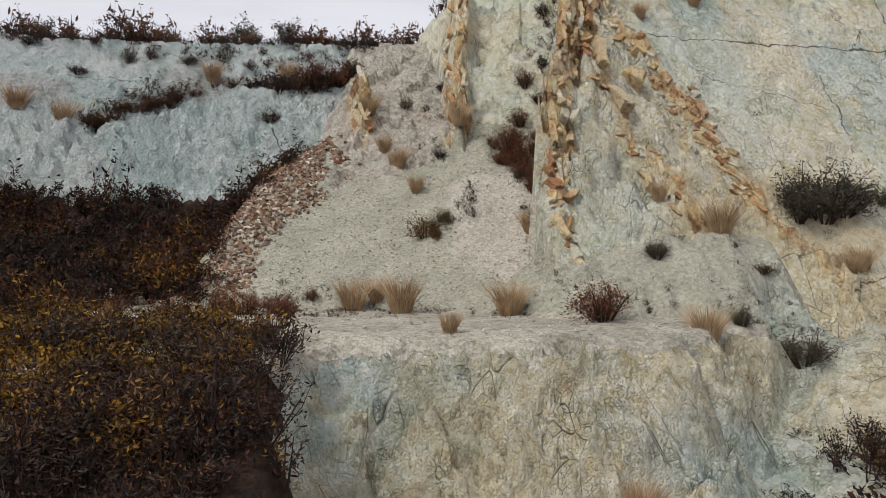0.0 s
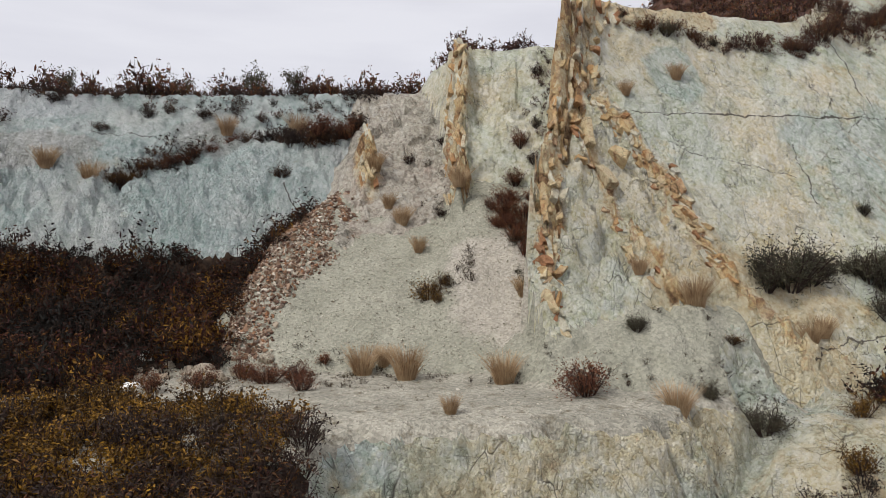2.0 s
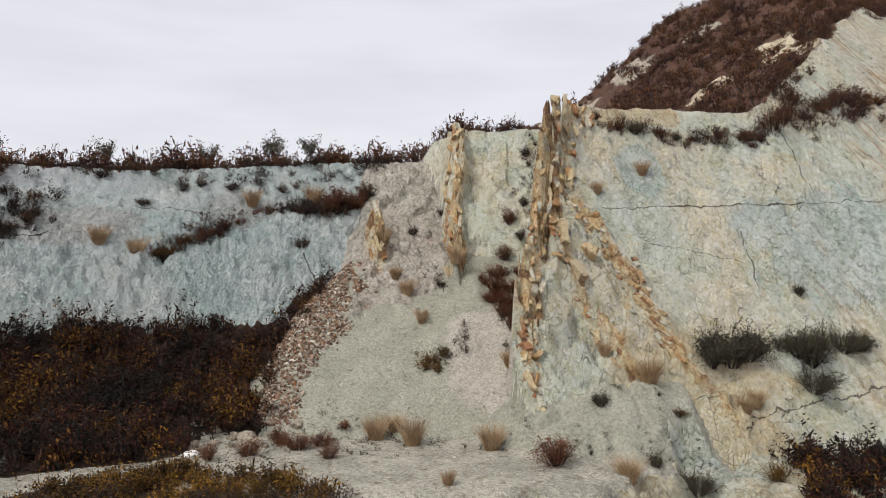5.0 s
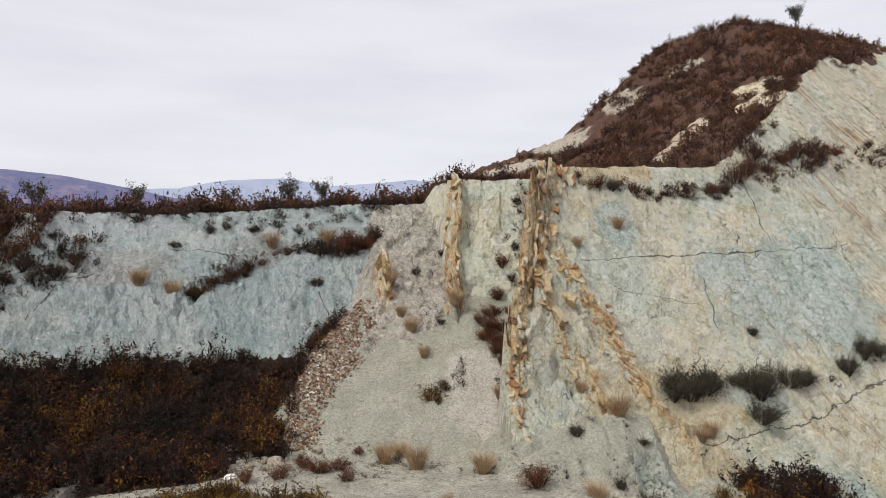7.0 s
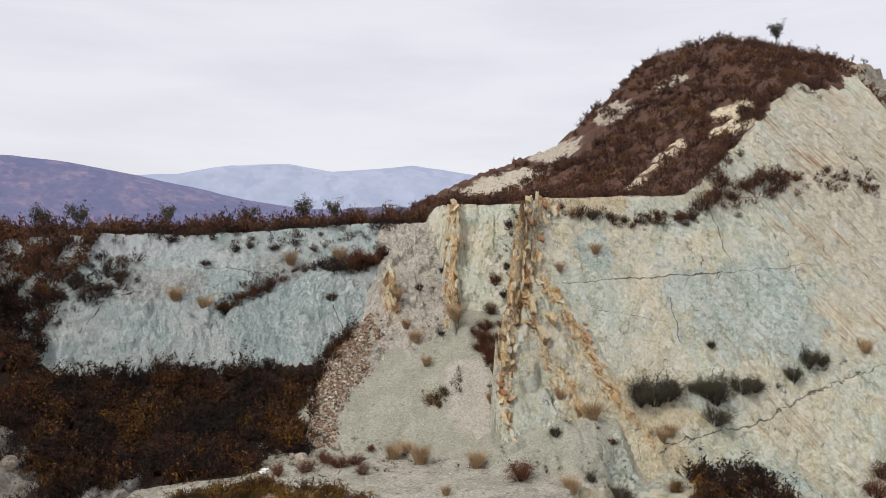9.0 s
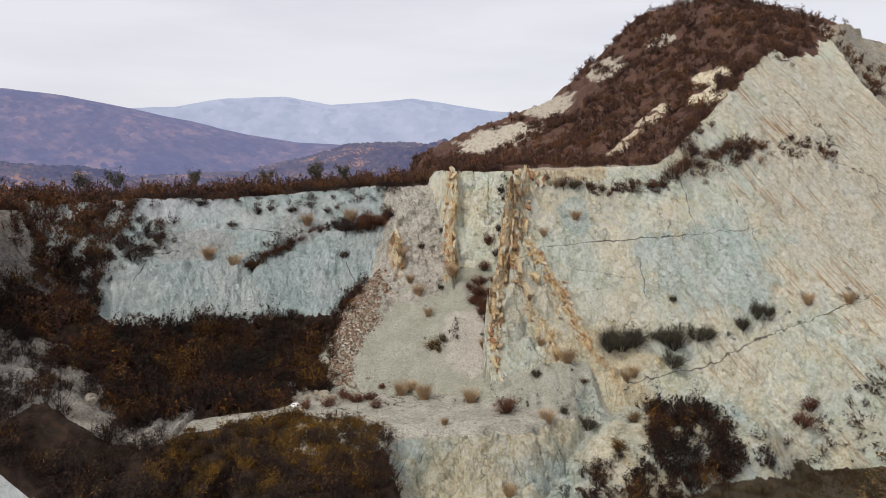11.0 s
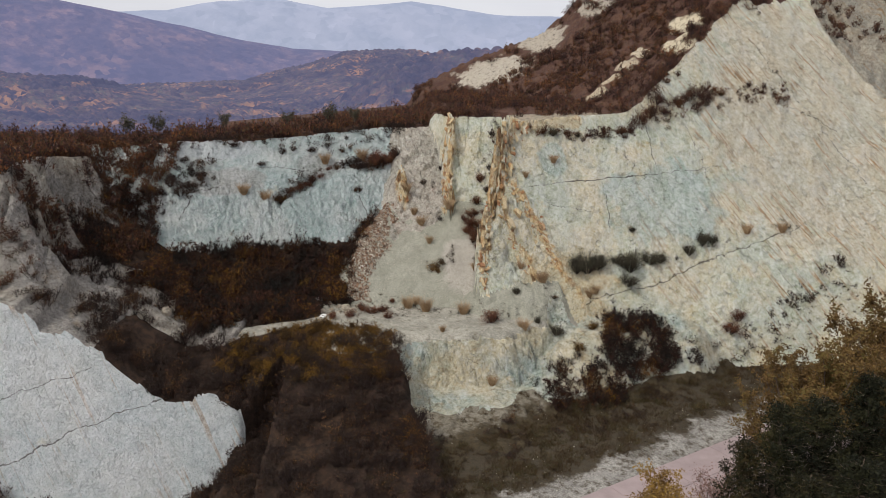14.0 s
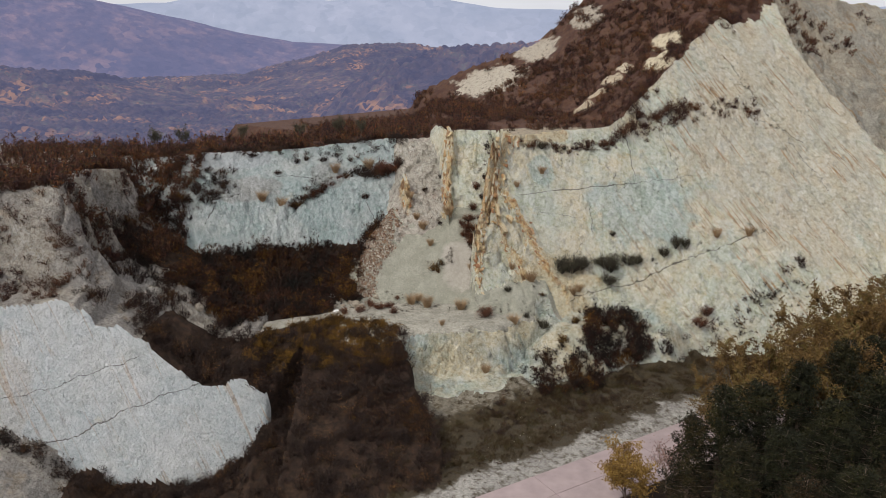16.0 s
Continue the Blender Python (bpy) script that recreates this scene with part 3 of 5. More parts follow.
    for name, h in stack:
        k = np.full(x.shape, KINDS.index(name))
        if name in caps:
            k = np.where(caps[name] < h, KINDS.index(cap_kind[name]), k)
            h = np.minimum(h, caps[name])
        kind, z = np.where(h > z, k, kind), np.maximum(z, h)
    kind = np.where((kind == KINDS.index("face")) & (y > 55) | (kind == KINDS.index("gully")) & (y > 58), KINDS.index("hill"), kind)
    k = np.where(set_back > 0.5, KINDS.index("east"), kind)
    kind = np.where(kind == KINDS.index("slab"), k, kind)
    kind, z = np.where(east > z, KINDS.index("east"), kind), np.maximum(z, east)
    # the drop in front of the bench
    yb = 19.6 + 0.15 * x + 0.75 * np.maximum(x - 6.5, 0) + 0.9 * n1 + 1.0 * n2 + 0.25 * n3
    lower = 17.4 + (y - yb) * 1.75 + 2.2 * np.maximum(x - 12.5, 0) + 0.8 * fbm(x * 0.45, y * 0.8, 0, 4, 81) + 0.5 * fbm(x * 1.8, y * 3.0, 0, 3, 82) + 1.3 * cells(x * 0.7 + 0.3 * n2, y * 1.0, 83)[0]
    bank = 17.3 - (15.2 - y) * 0.38 + 0.5 * n2 - 2.6 * np.maximum(x + 4.2 - 0.35 * np.clip(15 - y, 0, 12) - 0.6 * n2, 0) + 9 * np.maximum(-24 - x, 0)
    drop = np.maximum(lower, bank)
    lip_ = 0.55 * np.exp(-np.abs(drop - z) / 0.9)
    drop, z = drop - np.where(drop < z, lip_, 0), z - np.where(drop >= z, lip_, 0)
    kind, z = np.where(drop < z, np.where((bank > lower) & (x + 4.2 - 0.35 * np.clip(15 - y, 0, 12) - 0.6 * n2 < 0.5), KINDS.index("bank"), KINDS.index("lower")), kind), np.minimum(z, drop)
    zs = (y - 10.2 - 0.256 * x) / 0.3
    plane = zs + 0.9 * fbm(x * 0.22, zs * 0.12, 0, 4, 91) + 0.08 * fbm(x * 0.9, zs * 0.4, 0, 3, 93) + 0.2 * cells(x * 0.30, zs * 0.16 + 0.1 * x, 95)[0]
    zlow = np.interp(x, [-60, -40.4, -35.8, -31, -22.6, -19, -17.6], [20, 13.4, 10.3, 7.2, 6.3, 8.6, 11.0]) + 0.5 * n2
    ztop = np.interp(x, [-60, -41, -36.2, -34.7, -33.0, -31.1, -29.6, -27.9, -24.3, -18.6, -17.3], [26, 24.1, 24.5, 23.9, 21.9, 21.6, 20.2, 19.6, 15.9, 15.2, 14.0])
    ztop = ztop + 0.9 * cells(x * 0.5, y * 0 + 0.5, 97)[0] - 0.35 + 0.15 * n3
    yedge = 10.2 + 0.256 * x + 0.3 * ztop
    toe = 10.2 + 0.256 * x + 0.3 * zlow
    apron = zlow - 0.38 * (toe - y) + 0.4 * n2
    behind = ztop + 0.12 * np.maximum(y - yedge, 0) + 0.3 * n2 * ease(y - yedge, 0, 2)
    near = ease(-x, 15.0, 18.0) * (1 - ease(y - yedge, 3.0, 9.0))
    z = np.where(x < -14, z + (behind - z) * near, z)
    side = 6 * np.maximum(x + 17.4 + 0.25 * n2 + 0.5 * ease(12 - zs, 0, 4), 0)
    front = np.maximum(plane - side, apron)
    z2 = np.where(x < -14, np.minimum(z, front), z)
    rim = (x < -14) & (front < z)
    kind = np.where(rim, np.where((apron > plane - side) | (x > -16.7), np.where(x > -34 + n2, KINDS.index("bank"), KINDS.index("west")), KINDS.index("front")), kind)
    z = z2
    kind = np.where((x < -14) & ~rim & (near > 0.3) & (x > -29), KINDS.index("bank"), kind)
    for name, h in (("talus", talus), ("verge", verge), ("ground", ground)):
        if name == "verge":
            h = np.where((s > -0.2) & (s < 11), h, -50)
        k = np.full(x.shape, KINDS.index(name))
        if name == "talus":
            k = np.where((h > 12.6 + 0.6 * n2) | (np.hypot((x - 28.2) / 2.6, (s - 10.9) / 2.2) < 1), KINDS.index("lower"), k)
        kind, z = np.where(h > z, k, kind), np.maximum(z, h)
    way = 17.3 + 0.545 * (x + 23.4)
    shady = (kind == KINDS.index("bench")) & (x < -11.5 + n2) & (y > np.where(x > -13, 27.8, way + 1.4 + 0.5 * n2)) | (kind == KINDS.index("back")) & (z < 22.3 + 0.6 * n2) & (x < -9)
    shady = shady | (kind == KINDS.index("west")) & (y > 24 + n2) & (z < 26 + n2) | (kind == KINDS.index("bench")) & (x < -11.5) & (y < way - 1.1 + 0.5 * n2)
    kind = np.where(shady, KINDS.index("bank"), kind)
    rust = np.where((kind == KINDS.index("slab")) | (kind == KINDS.index("face")), rust, 0)
    rust = np.maximum(rust, np.where(kind == KINDS.index("face"), np.clip(1.2 * fin_f, 0, 1), 0))
    rust = np.maximum(rust, np.where(kind == KINDS.index("gully"), np.clip(1.5 * knob, 0, 1), 0))
    return z, kind, np.clip(rust * (0.75 + 0.8 * n2), 0, 1)


SLAB = (14.397, 0.1043, 0.5429, 0.00660)
# the slab's broken edge and its two rusty bands: heights, and x of each
EDGE = ((17, 19, 20.3, 21.6, 24.9, 28, 30.6, 34, 37), (4.6, 4.3, 4.1, 3.9, 4.4, 5.3, 6.1, 7.2, 9.3), (15.6, 14.6, 13.6, 12.6, 10.9, 8.4, 7.4, 7.9, 9.6), (11.6, 10.6, 10.0, 9.4, 7.4, 6.0, 6.5, 7.5, 9.4))
# the rubble on the scree: y, x of its outer edge, x of its inner edge
RUBBLE = ((28, 30, 33, 37, 41.5, 45), (-9.8, -9.9, -10.1, -9.5, -6.9, -5.3), (-9.2, -8.5, -7.5, -5.7, -5.0, -4.7))
# END LAND


def height(x, y):
    return float(land(np.array([x]), np.array([y]))[0][0])


def mesh_from(name, verts, quads, mats, mat_index=None, smooth=True):
    me = bpy.data.meshes.new(name)
    me.vertices.add(len(verts))
    me.vertices.foreach_set("co", np.asarray(verts, np.float32).ravel())
    q = np.asarray(quads, np.int32)
    me.loops.add(q.size)
    me.loops.foreach_set("vertex_index", q.ravel())
    me.polygons.add(len(q))
    me.polygons.foreach_set("loop_start", np.arange(len(q), dtype=np.int32) * q.shape[1])
    me.polygons.foreach_set("loop_total", np.full(len(q), q.shape[1], np.int32))
    for m in mats:
        me.materials.append(m)
    if mat_index is not None:
        me.polygons.foreach_set("material_index", np.asarray(mat_index, np.int32))
    me.polygons.foreach_set("use_smooth", np.full(len(q), smooth))
    me.update(calc_edges=True)
    return me


def steps(*spans):
    out = []
    for a, b, d in spans:
        out += list(np.arange(a, b - 1e-6, d))
    return np.array(out + [spans[-1][1]])


gx = steps((-75, -46, 0.6), (-46, -30, 0.24), (-30, 36, 0.18), (36, 70, 0.32), (70, 110, 0.9))
gy = steps((-70, -8, 1.4), (-8, 2, 0.45), (2, 13, 0.13), (13, 17, 0.2), (17, 48, 0.13), (48, 72, 0.3), (72, 140, 0.9))
GX, GY = np.meshgrid(gx, gy)
jig = np.random.default_rng(3)
calm = np.where((GX < -14) & (GY < 15), 0.15, 1.0)
GX = GX + calm * jig.uniform(-0.36, 0.36, GX.shape) * np.gradient(gx)[None, :]
GY = GY + calm * jig.uniform(-0.36, 0.36, GY.shape) * np.gradient(gy)[:, None]
GZ, GK, GR = land(GX, GY)
nyg, nxg = GX.shape
idx = np.arange(nyg * nxg).reshape(nyg, nxg)
ALLQ = np.stack([idx[:-1, :-1], idx[:-1, 1:], idx[1:, 1:], idx[1:, :-1]], -1).reshape(-1, 4)
QK = GK[:-1, :-1].ravel()
ALLV = np.stack([GX.ravel(), GY.ravel(), GZ.ravel()], -1)
QG = QK.reshape(nyg - 1, nxg - 1)
for _ in range(3):
    # each patch takes the kind that prevails round it
    best, most = QG.copy(), np.zeros(QG.shape, int)
    for kk in range(len(KINDS)):
        m = np.pad((QG == kk).astype(int), 2)
        c = sum(m[i:i + QG.shape[0], j:j + QG.shape[1]] for i in range(5) for j in range(5))
        best, most = np.where(c > most, kk, best), np.maximum(most, c)
    QG = best
QK = QG.ravel()
LAND_PARTS = [
    ("ground", ("ground",), M_SOIL, "dark leaf-littered ground beside the road"),
    ("gravel_verge", ("verge",), M_VERGE, "pale gravel verge with dry weeds along the road"),
    ("talus_slope", ("talus",), M_TALUS, "stony talus slope at the foot of the quarry"),
    ("quarry_bench", ("bench",), M_BENCH, "trodden pale marl bench with a footpath"),
    ("scree_cone", ("scree",), M_SCREE, "fine grey-green scree cone below the gully"),
    ("cliff_back", ("back",), M_BACK, "rough blue-white marl quarry wall"),
    ("plateau", ("plateau",), M_HILL, "brown scrub-covered plateau above the quarry"),
    ("gully_wall", ("gully",), M_GREY, "weathered grey gully wall between rock fins"),
    ("cliff_step", ("face",), M_SLAB, "stepped pale rock face beside the gully"),
    ("cliff_slab", ("slab",), M_SLAB, "great tilted slab of pale cracked marl"),
    ("hill", ("hill",), M_HILL, "brown bushy hill rising above the slab"),
    ("cliff_front", ("front",), M_FRONT, "smooth white rock slab with a few long cracks"),
    ("cliff_west", ("west",), M_WEST, "broken grey rock wall with loose scree"),
    ("cliff_lower", ("lower",), M_LOW, "cream and bluish rock face under the bench"),
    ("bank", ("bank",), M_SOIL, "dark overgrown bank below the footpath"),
    ("scree_slope", ("east",), M_EAST, "beige broken rock slope behind the slab"),
]
for name, kinds, mat, label in LAND_PARTS:
    sel = np.isin(QK, [KINDS.index(k) for k in kinds])
    if not sel.any():
        continue
    q = ALLQ[sel]
    used, inv = np.unique(q, return_inverse=True)
    me = mesh_from(name, ALLV[used], inv.reshape(-1, 4), [mat], None, name in ("cliff_slab", "cliff_front") or "cliff" not in name and "wall" not in name)
    me.attributes.new("rust", "FLOAT", "POINT").data.foreach_set("value", GR.ravel()[used].astype(np.float32))
    tagged(new(name, me), label, "rock face" if "cliff" in name else "ground", kind="structure")

# ---- road ----
def along(t, s, dz=0.0):
    """A point t metres along the road's inner edge and s metres inland of it."""
    x, y = 3.2 + 0.857 * t - 0.515 * s, -2.6 + 0.515 * t + 0.857 * s
    return x, y, 11.0 + 0.16 * min(x - 5, 0) * float(ease(-x, -5, 15)) + dz


def part(name, bm, material, parent, label=""):
    me = bpy.data.meshes.new(name)
    bm.to_mesh(me)
    bm.free()
    me.materials.append(material)
    ob = new(name, me)
    ob.parent = parent
    if label:
        ob["label"] = label
    return ob


M_ROAD = plain_material("worn_concrete", (0.36, 0.285, 0.275), 0.8, 0.8, 0.25)
road = tagged(new("road"), "pinkish grey concrete slab road with open joints", "road", kind="structure")
for i in range(-10, 16):
    for lane in (0, 1):
        bm = bmesh.new()
        a, b = i * 6.0 + 0.02, i * 6.0 + 5.98
        s0, s1 = -3.1 * lane - 0.02, -3.1 * lane - 3.08
        ring = [along(a, s0), along(b, s0), along(b, s1), along(a, s1)]
        up = [bm.verts.new((p[0], p[1], p[2] + 0.09)) for p in ring]
        dn = [bm.verts.new((p[0], p[1], p[2] - 0.15)) for p in ring]
        bm.faces.new(up[::-1])
        for j in range(4):
            bm.faces.new((up[j], up[(j + 1) % 4], dn[(j + 1) % 4], dn[j]))
        bmesh.ops.recalc_face_normals(bm, faces=bm.faces)
        part("slab", bm, M_ROAD, road)

# ---- distant country ----
def ridge(az, r, centre, width, profile):
    h = np.interp(az, [p[0] for p in profile], [p[1] for p in profile])
    return h * np.exp(-(((r - centre) / width) ** 2))


def hill_sheet(name, mat, label, az0, az1, na, radii, fn):
    az = np.radians(np.linspace(az0, az1, na))
    A, Rr = np.meshgrid(az, radii)
    X, Y = Rr * np.sin(A), Rr * np.cos(A)
    Zz = fn(np.degrees(A), Rr, X, Y)
    ii = np.arange(X.size).reshape(X.shape)
    q = np.stack([ii[:-1, :-1], ii[:-1, 1:], ii[1:, 1:], ii[1:, :-1]], -1).reshape(-1, 4)[:, ::-1]
    return tagged(new(name, mesh_from(name, np.stack([X.ravel(), Y.ravel(), Zz.ravel()], -1), q, [mat])), label, "hills", kind="structure")


def far_material(name, stops, haze_glow, amount, scale):
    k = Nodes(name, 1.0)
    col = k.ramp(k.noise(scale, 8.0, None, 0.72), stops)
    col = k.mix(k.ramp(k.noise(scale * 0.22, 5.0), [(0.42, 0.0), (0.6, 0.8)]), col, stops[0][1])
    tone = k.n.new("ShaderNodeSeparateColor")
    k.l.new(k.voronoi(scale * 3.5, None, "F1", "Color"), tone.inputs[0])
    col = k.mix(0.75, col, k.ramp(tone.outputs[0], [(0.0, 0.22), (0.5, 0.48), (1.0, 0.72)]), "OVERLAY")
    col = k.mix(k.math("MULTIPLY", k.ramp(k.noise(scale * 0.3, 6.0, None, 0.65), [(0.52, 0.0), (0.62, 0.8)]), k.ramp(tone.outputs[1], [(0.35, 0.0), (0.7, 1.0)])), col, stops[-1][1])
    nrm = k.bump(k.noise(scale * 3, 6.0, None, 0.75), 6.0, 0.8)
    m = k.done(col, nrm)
    # distance haze is put into the material as an even bluish emission
    k.bsdf.inputs["Emission Color"].default_value = (*haze_glow, 1)
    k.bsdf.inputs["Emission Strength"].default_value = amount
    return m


# haze painted by emission, stronger and paler for each farther range
M_VALLEY = far_material("hazed_autumn_forest", [(0.30, (0.025, 0.018, 0.022)), (0.45, (0.055, 0.040, 0.040)), (0.54, (0.11, 0.065, 0.042)), (0.60, (0.085, 0.09, 0.055)), (0.66, (0.33, 0.14, 0.045)), (0.8, (0.40, 0.20, 0.07))], (0.125, 0.15, 0.30), 0.58, 0.045)
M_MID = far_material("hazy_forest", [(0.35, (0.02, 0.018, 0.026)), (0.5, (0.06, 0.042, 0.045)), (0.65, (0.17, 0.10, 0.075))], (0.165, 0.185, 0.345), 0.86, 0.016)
M_FAR = far_material("hazed_mountain", [(0.35, (0.02, 0.02, 0.03)), (0.6, (0.10, 0.09, 0.10))], (0.42, 0.48, 0.64), 0.93, 0.006)
def valley_height(a, r, x, y):
    h = -24 + 14 * fbm(x * 0.004, y * 0.004, 0, 4, 101)
    h = h + ridge(a, r, 640, 170, [(-180, 40), (-60, 30), (-30, 6), (-16, 4), (-11, 20), (-5, 62), (0, 78), (10, 86), (40, 90), (180, 40)])
    h = h + ridge(a, r, 960, 150, [(-180, 30), (-40, 60), (-28, 50), (-18, 20), (-10, 5), (180, 5)])
    h = h + ridge(a, r, 1500, 350, [(-180, 60), (-60, 90), (-32, 40), (-25, 30), (-16, 45), (-8, 112), (0, 100), (6, 92), (60, 100), (180, 60)])
    field = fbm(x * 0.006, y * 0.006, 0, 3, 107) > 0.22
    lev, edge = cells(x * 0.11, y * 0.11, 105)
    return h + np.where(field, 0.3, 1.0) * (2.0 + 6.5 * np.sqrt(np.clip(edge, 0, 1)) + 3.0 * lev) * ease(r, 150, 280)


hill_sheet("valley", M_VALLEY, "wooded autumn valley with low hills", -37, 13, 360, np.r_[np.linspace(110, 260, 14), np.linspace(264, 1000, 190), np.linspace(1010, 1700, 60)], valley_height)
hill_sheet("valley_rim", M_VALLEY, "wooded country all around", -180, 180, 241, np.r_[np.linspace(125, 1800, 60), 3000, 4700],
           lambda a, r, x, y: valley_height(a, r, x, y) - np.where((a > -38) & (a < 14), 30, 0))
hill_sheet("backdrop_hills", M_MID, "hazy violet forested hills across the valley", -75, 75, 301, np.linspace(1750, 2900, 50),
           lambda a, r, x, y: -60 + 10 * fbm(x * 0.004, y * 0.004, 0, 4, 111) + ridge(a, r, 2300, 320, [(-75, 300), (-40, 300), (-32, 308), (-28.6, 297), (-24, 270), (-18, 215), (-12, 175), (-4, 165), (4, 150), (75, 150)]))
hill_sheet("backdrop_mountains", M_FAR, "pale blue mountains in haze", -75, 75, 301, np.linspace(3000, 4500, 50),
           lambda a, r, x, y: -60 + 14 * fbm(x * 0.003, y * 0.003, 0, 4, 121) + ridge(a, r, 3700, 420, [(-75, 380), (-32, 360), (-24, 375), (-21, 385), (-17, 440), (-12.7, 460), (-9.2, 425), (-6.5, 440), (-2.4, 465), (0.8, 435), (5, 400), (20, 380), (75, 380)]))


# ---- plants ----
def rods(p0, p1, r0, r1):
    """Three-sided tapered rods from p0 to p1: vertices and quads."""
    p0, p1 = np.asarray(p0, float), np.asarray(p1, float)
    n = len(p0)
    d = p1 - p0
    d /= np.linalg.norm(d, axis=1, keepdims=True) + 1e-9
    u = np.cross(d, [0.31, 0.77, 0.55])
    u /= np.linalg.norm(u, axis=1, keepdims=True) + 1e-9
    w = np.cross(d, u)
    v = np.empty((n, 6, 3))
    for k in range(3):
        o = math.cos(k * 2.094) * u + math.sin(k * 2.094) * w
        v[:, k], v[:, 3 + k] = p0 + o * np.reshape(r0, (-1, 1)), p1 + o * np.reshape(r1, (-1, 1))
    base = np.arange(n)[:, None, None] * 6
    q = np.array([[0, 1, 4, 3], [1, 2, 5, 4], [2, 0, 3, 5]])[None] + base
    return v.reshape(-1, 3), q.reshape(-1, 4)


def leaves(c, size, rng, flat=0.0, aspect=1.5, broad=0.7):
    """Leaf quads, a little folded, round the centres c."""
    n = len(c)
    d = rng.normal(size=(n, 3))
    d[:, 2] *= 1 - flat
    d /= np.linalg.norm(d, axis=1, keepdims=True)
    u = np.cross(d, rng.normal(size=(n, 3)))
    u /= np.linalg.norm(u, axis=1, keepdims=True)
    w = np.cross(d, u)
    s = (size * rng.uniform(0.6, 1.4, n))[:, None]
    v = np.stack([c - u * s * aspect, c - w * s * broad + d * s * 0.25, c + u * s * aspect, c + w * s * broad + d * s * 0.25], 1)
    return v.reshape(-1, 3), np.arange(n * 4).reshape(-1, 4)


def joined(pieces):
    """pieces: (verts, quads, material index). Returns one set."""
    vs, qs, ms, o = [], [], [], 0
    for v, q, m in pieces:
        vs.append(v), qs.append(q + o), ms.append(np.full(len(q), m))
        o += len(v)
    return np.concatenate(vs), np.concatenate(qs), np.concatenate(ms)


def shrub_set(seed, stems=14, twigs=60, n_leaf=300, leaf=0.06, tall=1.0, slim=0.6):
    """A rounded, uneven shrub about 1 m in radius: rods (0) and leaves (1)."""
    rng = np.random.default_rng(seed)
    a = rng.uniform(0, 6.283, stems)
    t = rng.uniform(0.1, 1.0, stems) ** 0.7
    tip = np.c_[np.cos(a) * t * 0.75, np.sin(a) * t * 0.75, (1.15 - 0.55 * t) * tall * rng.uniform(0.6, 1.15, stems)]
    foot = np.c_[np.cos(a) * 0.12, np.sin(a) * 0.12, np.full(stems, -0.15)]
    pc = [(*rods(foot, tip, np.full(stems, 0.022), np.full(stems, 0.009)), 0)]
    k = rng.integers(0, stems, twigs)
    f = rng.uniform(0.35, 1.0, twigs)[:, None]
    p0 = foot[k] * (1 - f) + tip[k] * f
    p1 = p0 + rng.normal(size=(twigs, 3)) * 0.22 + [0, 0, 0.12]
    pc.append((*rods(p0, p1, np.full(twigs, 0.009), np.full(twigs, 0.004)), 0))
    k = rng.integers(0, twigs, n_leaf)
    f = rng.uniform(0.2, 1.1, n_leaf)[:, None]
    c = p0[k] * (1 - f) + p1[k] * f + rng.normal(size=(n_leaf, 3)) * 0.09
    c[:, 2] = np.maximum(c[:, 2], 0.02)
    thin = int(n_leaf * slim)
    pc.append((*leaves(c[:thin], leaf * 0.72, rng, 0.0, 1.7, 0.5), 1))
    pc.append((*leaves(c[thin:], leaf * 0.62, rng), 1))
    return joined(pc)


def tuft_set(seed, blades=110, tall=1.3):
    rng = np.random.default_rng(seed)
    a, r = rng.uniform(0, 6.283, blades), 0.28 * np.sqrt(rng.uniform(0, 1, blades))
    foot = np.c_[np.cos(a) * r, np.sin(a) * r, np.full(blades, -0.1)]
    h = tall * rng.uniform(0.45, 1.0, blades)
    lean = rng.uniform(0.15, 0.75, blades) * (0.4 + r / 0.28)
    mid = foot + np.c_[np.cos(a) * lean * h * 0.25, np.sin(a) * lean * h * 0.25, h * 0.55]
    tip = mid + np.c_[np.cos(a) * lean * h * 0.5, np.sin(a) * lean * h * 0.5, h * 0.45]
    w = np.full(blades, 0.0075)
    return joined([(*rods(foot, mid, w, w), 0), (*rods(mid, tip, w, w * 0.25), 0)])


def grass_set(seed, blades=46):
    """A low spread of dry grass: bent blades in one clump."""
    rng = np.random.default_rng(seed)
    a, r = rng.uniform(0, 6.283, blades), np.sqrt(rng.uniform(0, 1, blades))
    foot = np.c_[np.cos(a) * r, np.sin(a) * r, np.full(blades, -0.05)]
    tip = foot + np.c_[rng.normal(size=(blades, 2)) * 0.3, rng.uniform(0.35, 1.0, blades)]
    v, q = rods(foot, tip, np.full(blades, 0.045), np.full(blades, 0.008))
    return v, q, np.ones(len(q), int)


def mass(name, shapes, spots, mats, label, category):
    """Many plants that nobody could count as one object. spots: x, y, size, height factor."""
    vs, qs, ms, o = [], [], [], 0
    rng = np.random.default_rng(len(name))
    xs = np.array([p[0] for p in spots])
    ys = np.array([p[1] for p in spots])
    zs = land(xs, ys)[0]
    for i, (x, y, size, tall) in enumerate(spots):
        v, q, m = shapes[rng.integers(len(shapes))]
        a = rng.uniform(0, 6.283)
        c, s = math.cos(a) * size, math.sin(a) * size
        vs.append(np.c_[v[:, 0] * c - v[:, 1] * s + x, v[:, 0] * s + v[:, 1] * c + y, v[:, 2] * size * tall + zs[i] - 0.05])
        qs.append(q + o), ms.append(m)
        o += len(v)
    me = mesh_from(name, np.concatenate(vs), np.concatenate(qs), mats, np.concatenate(ms), False)
    return tagged(new(name, me), label, category, kind="stuff")


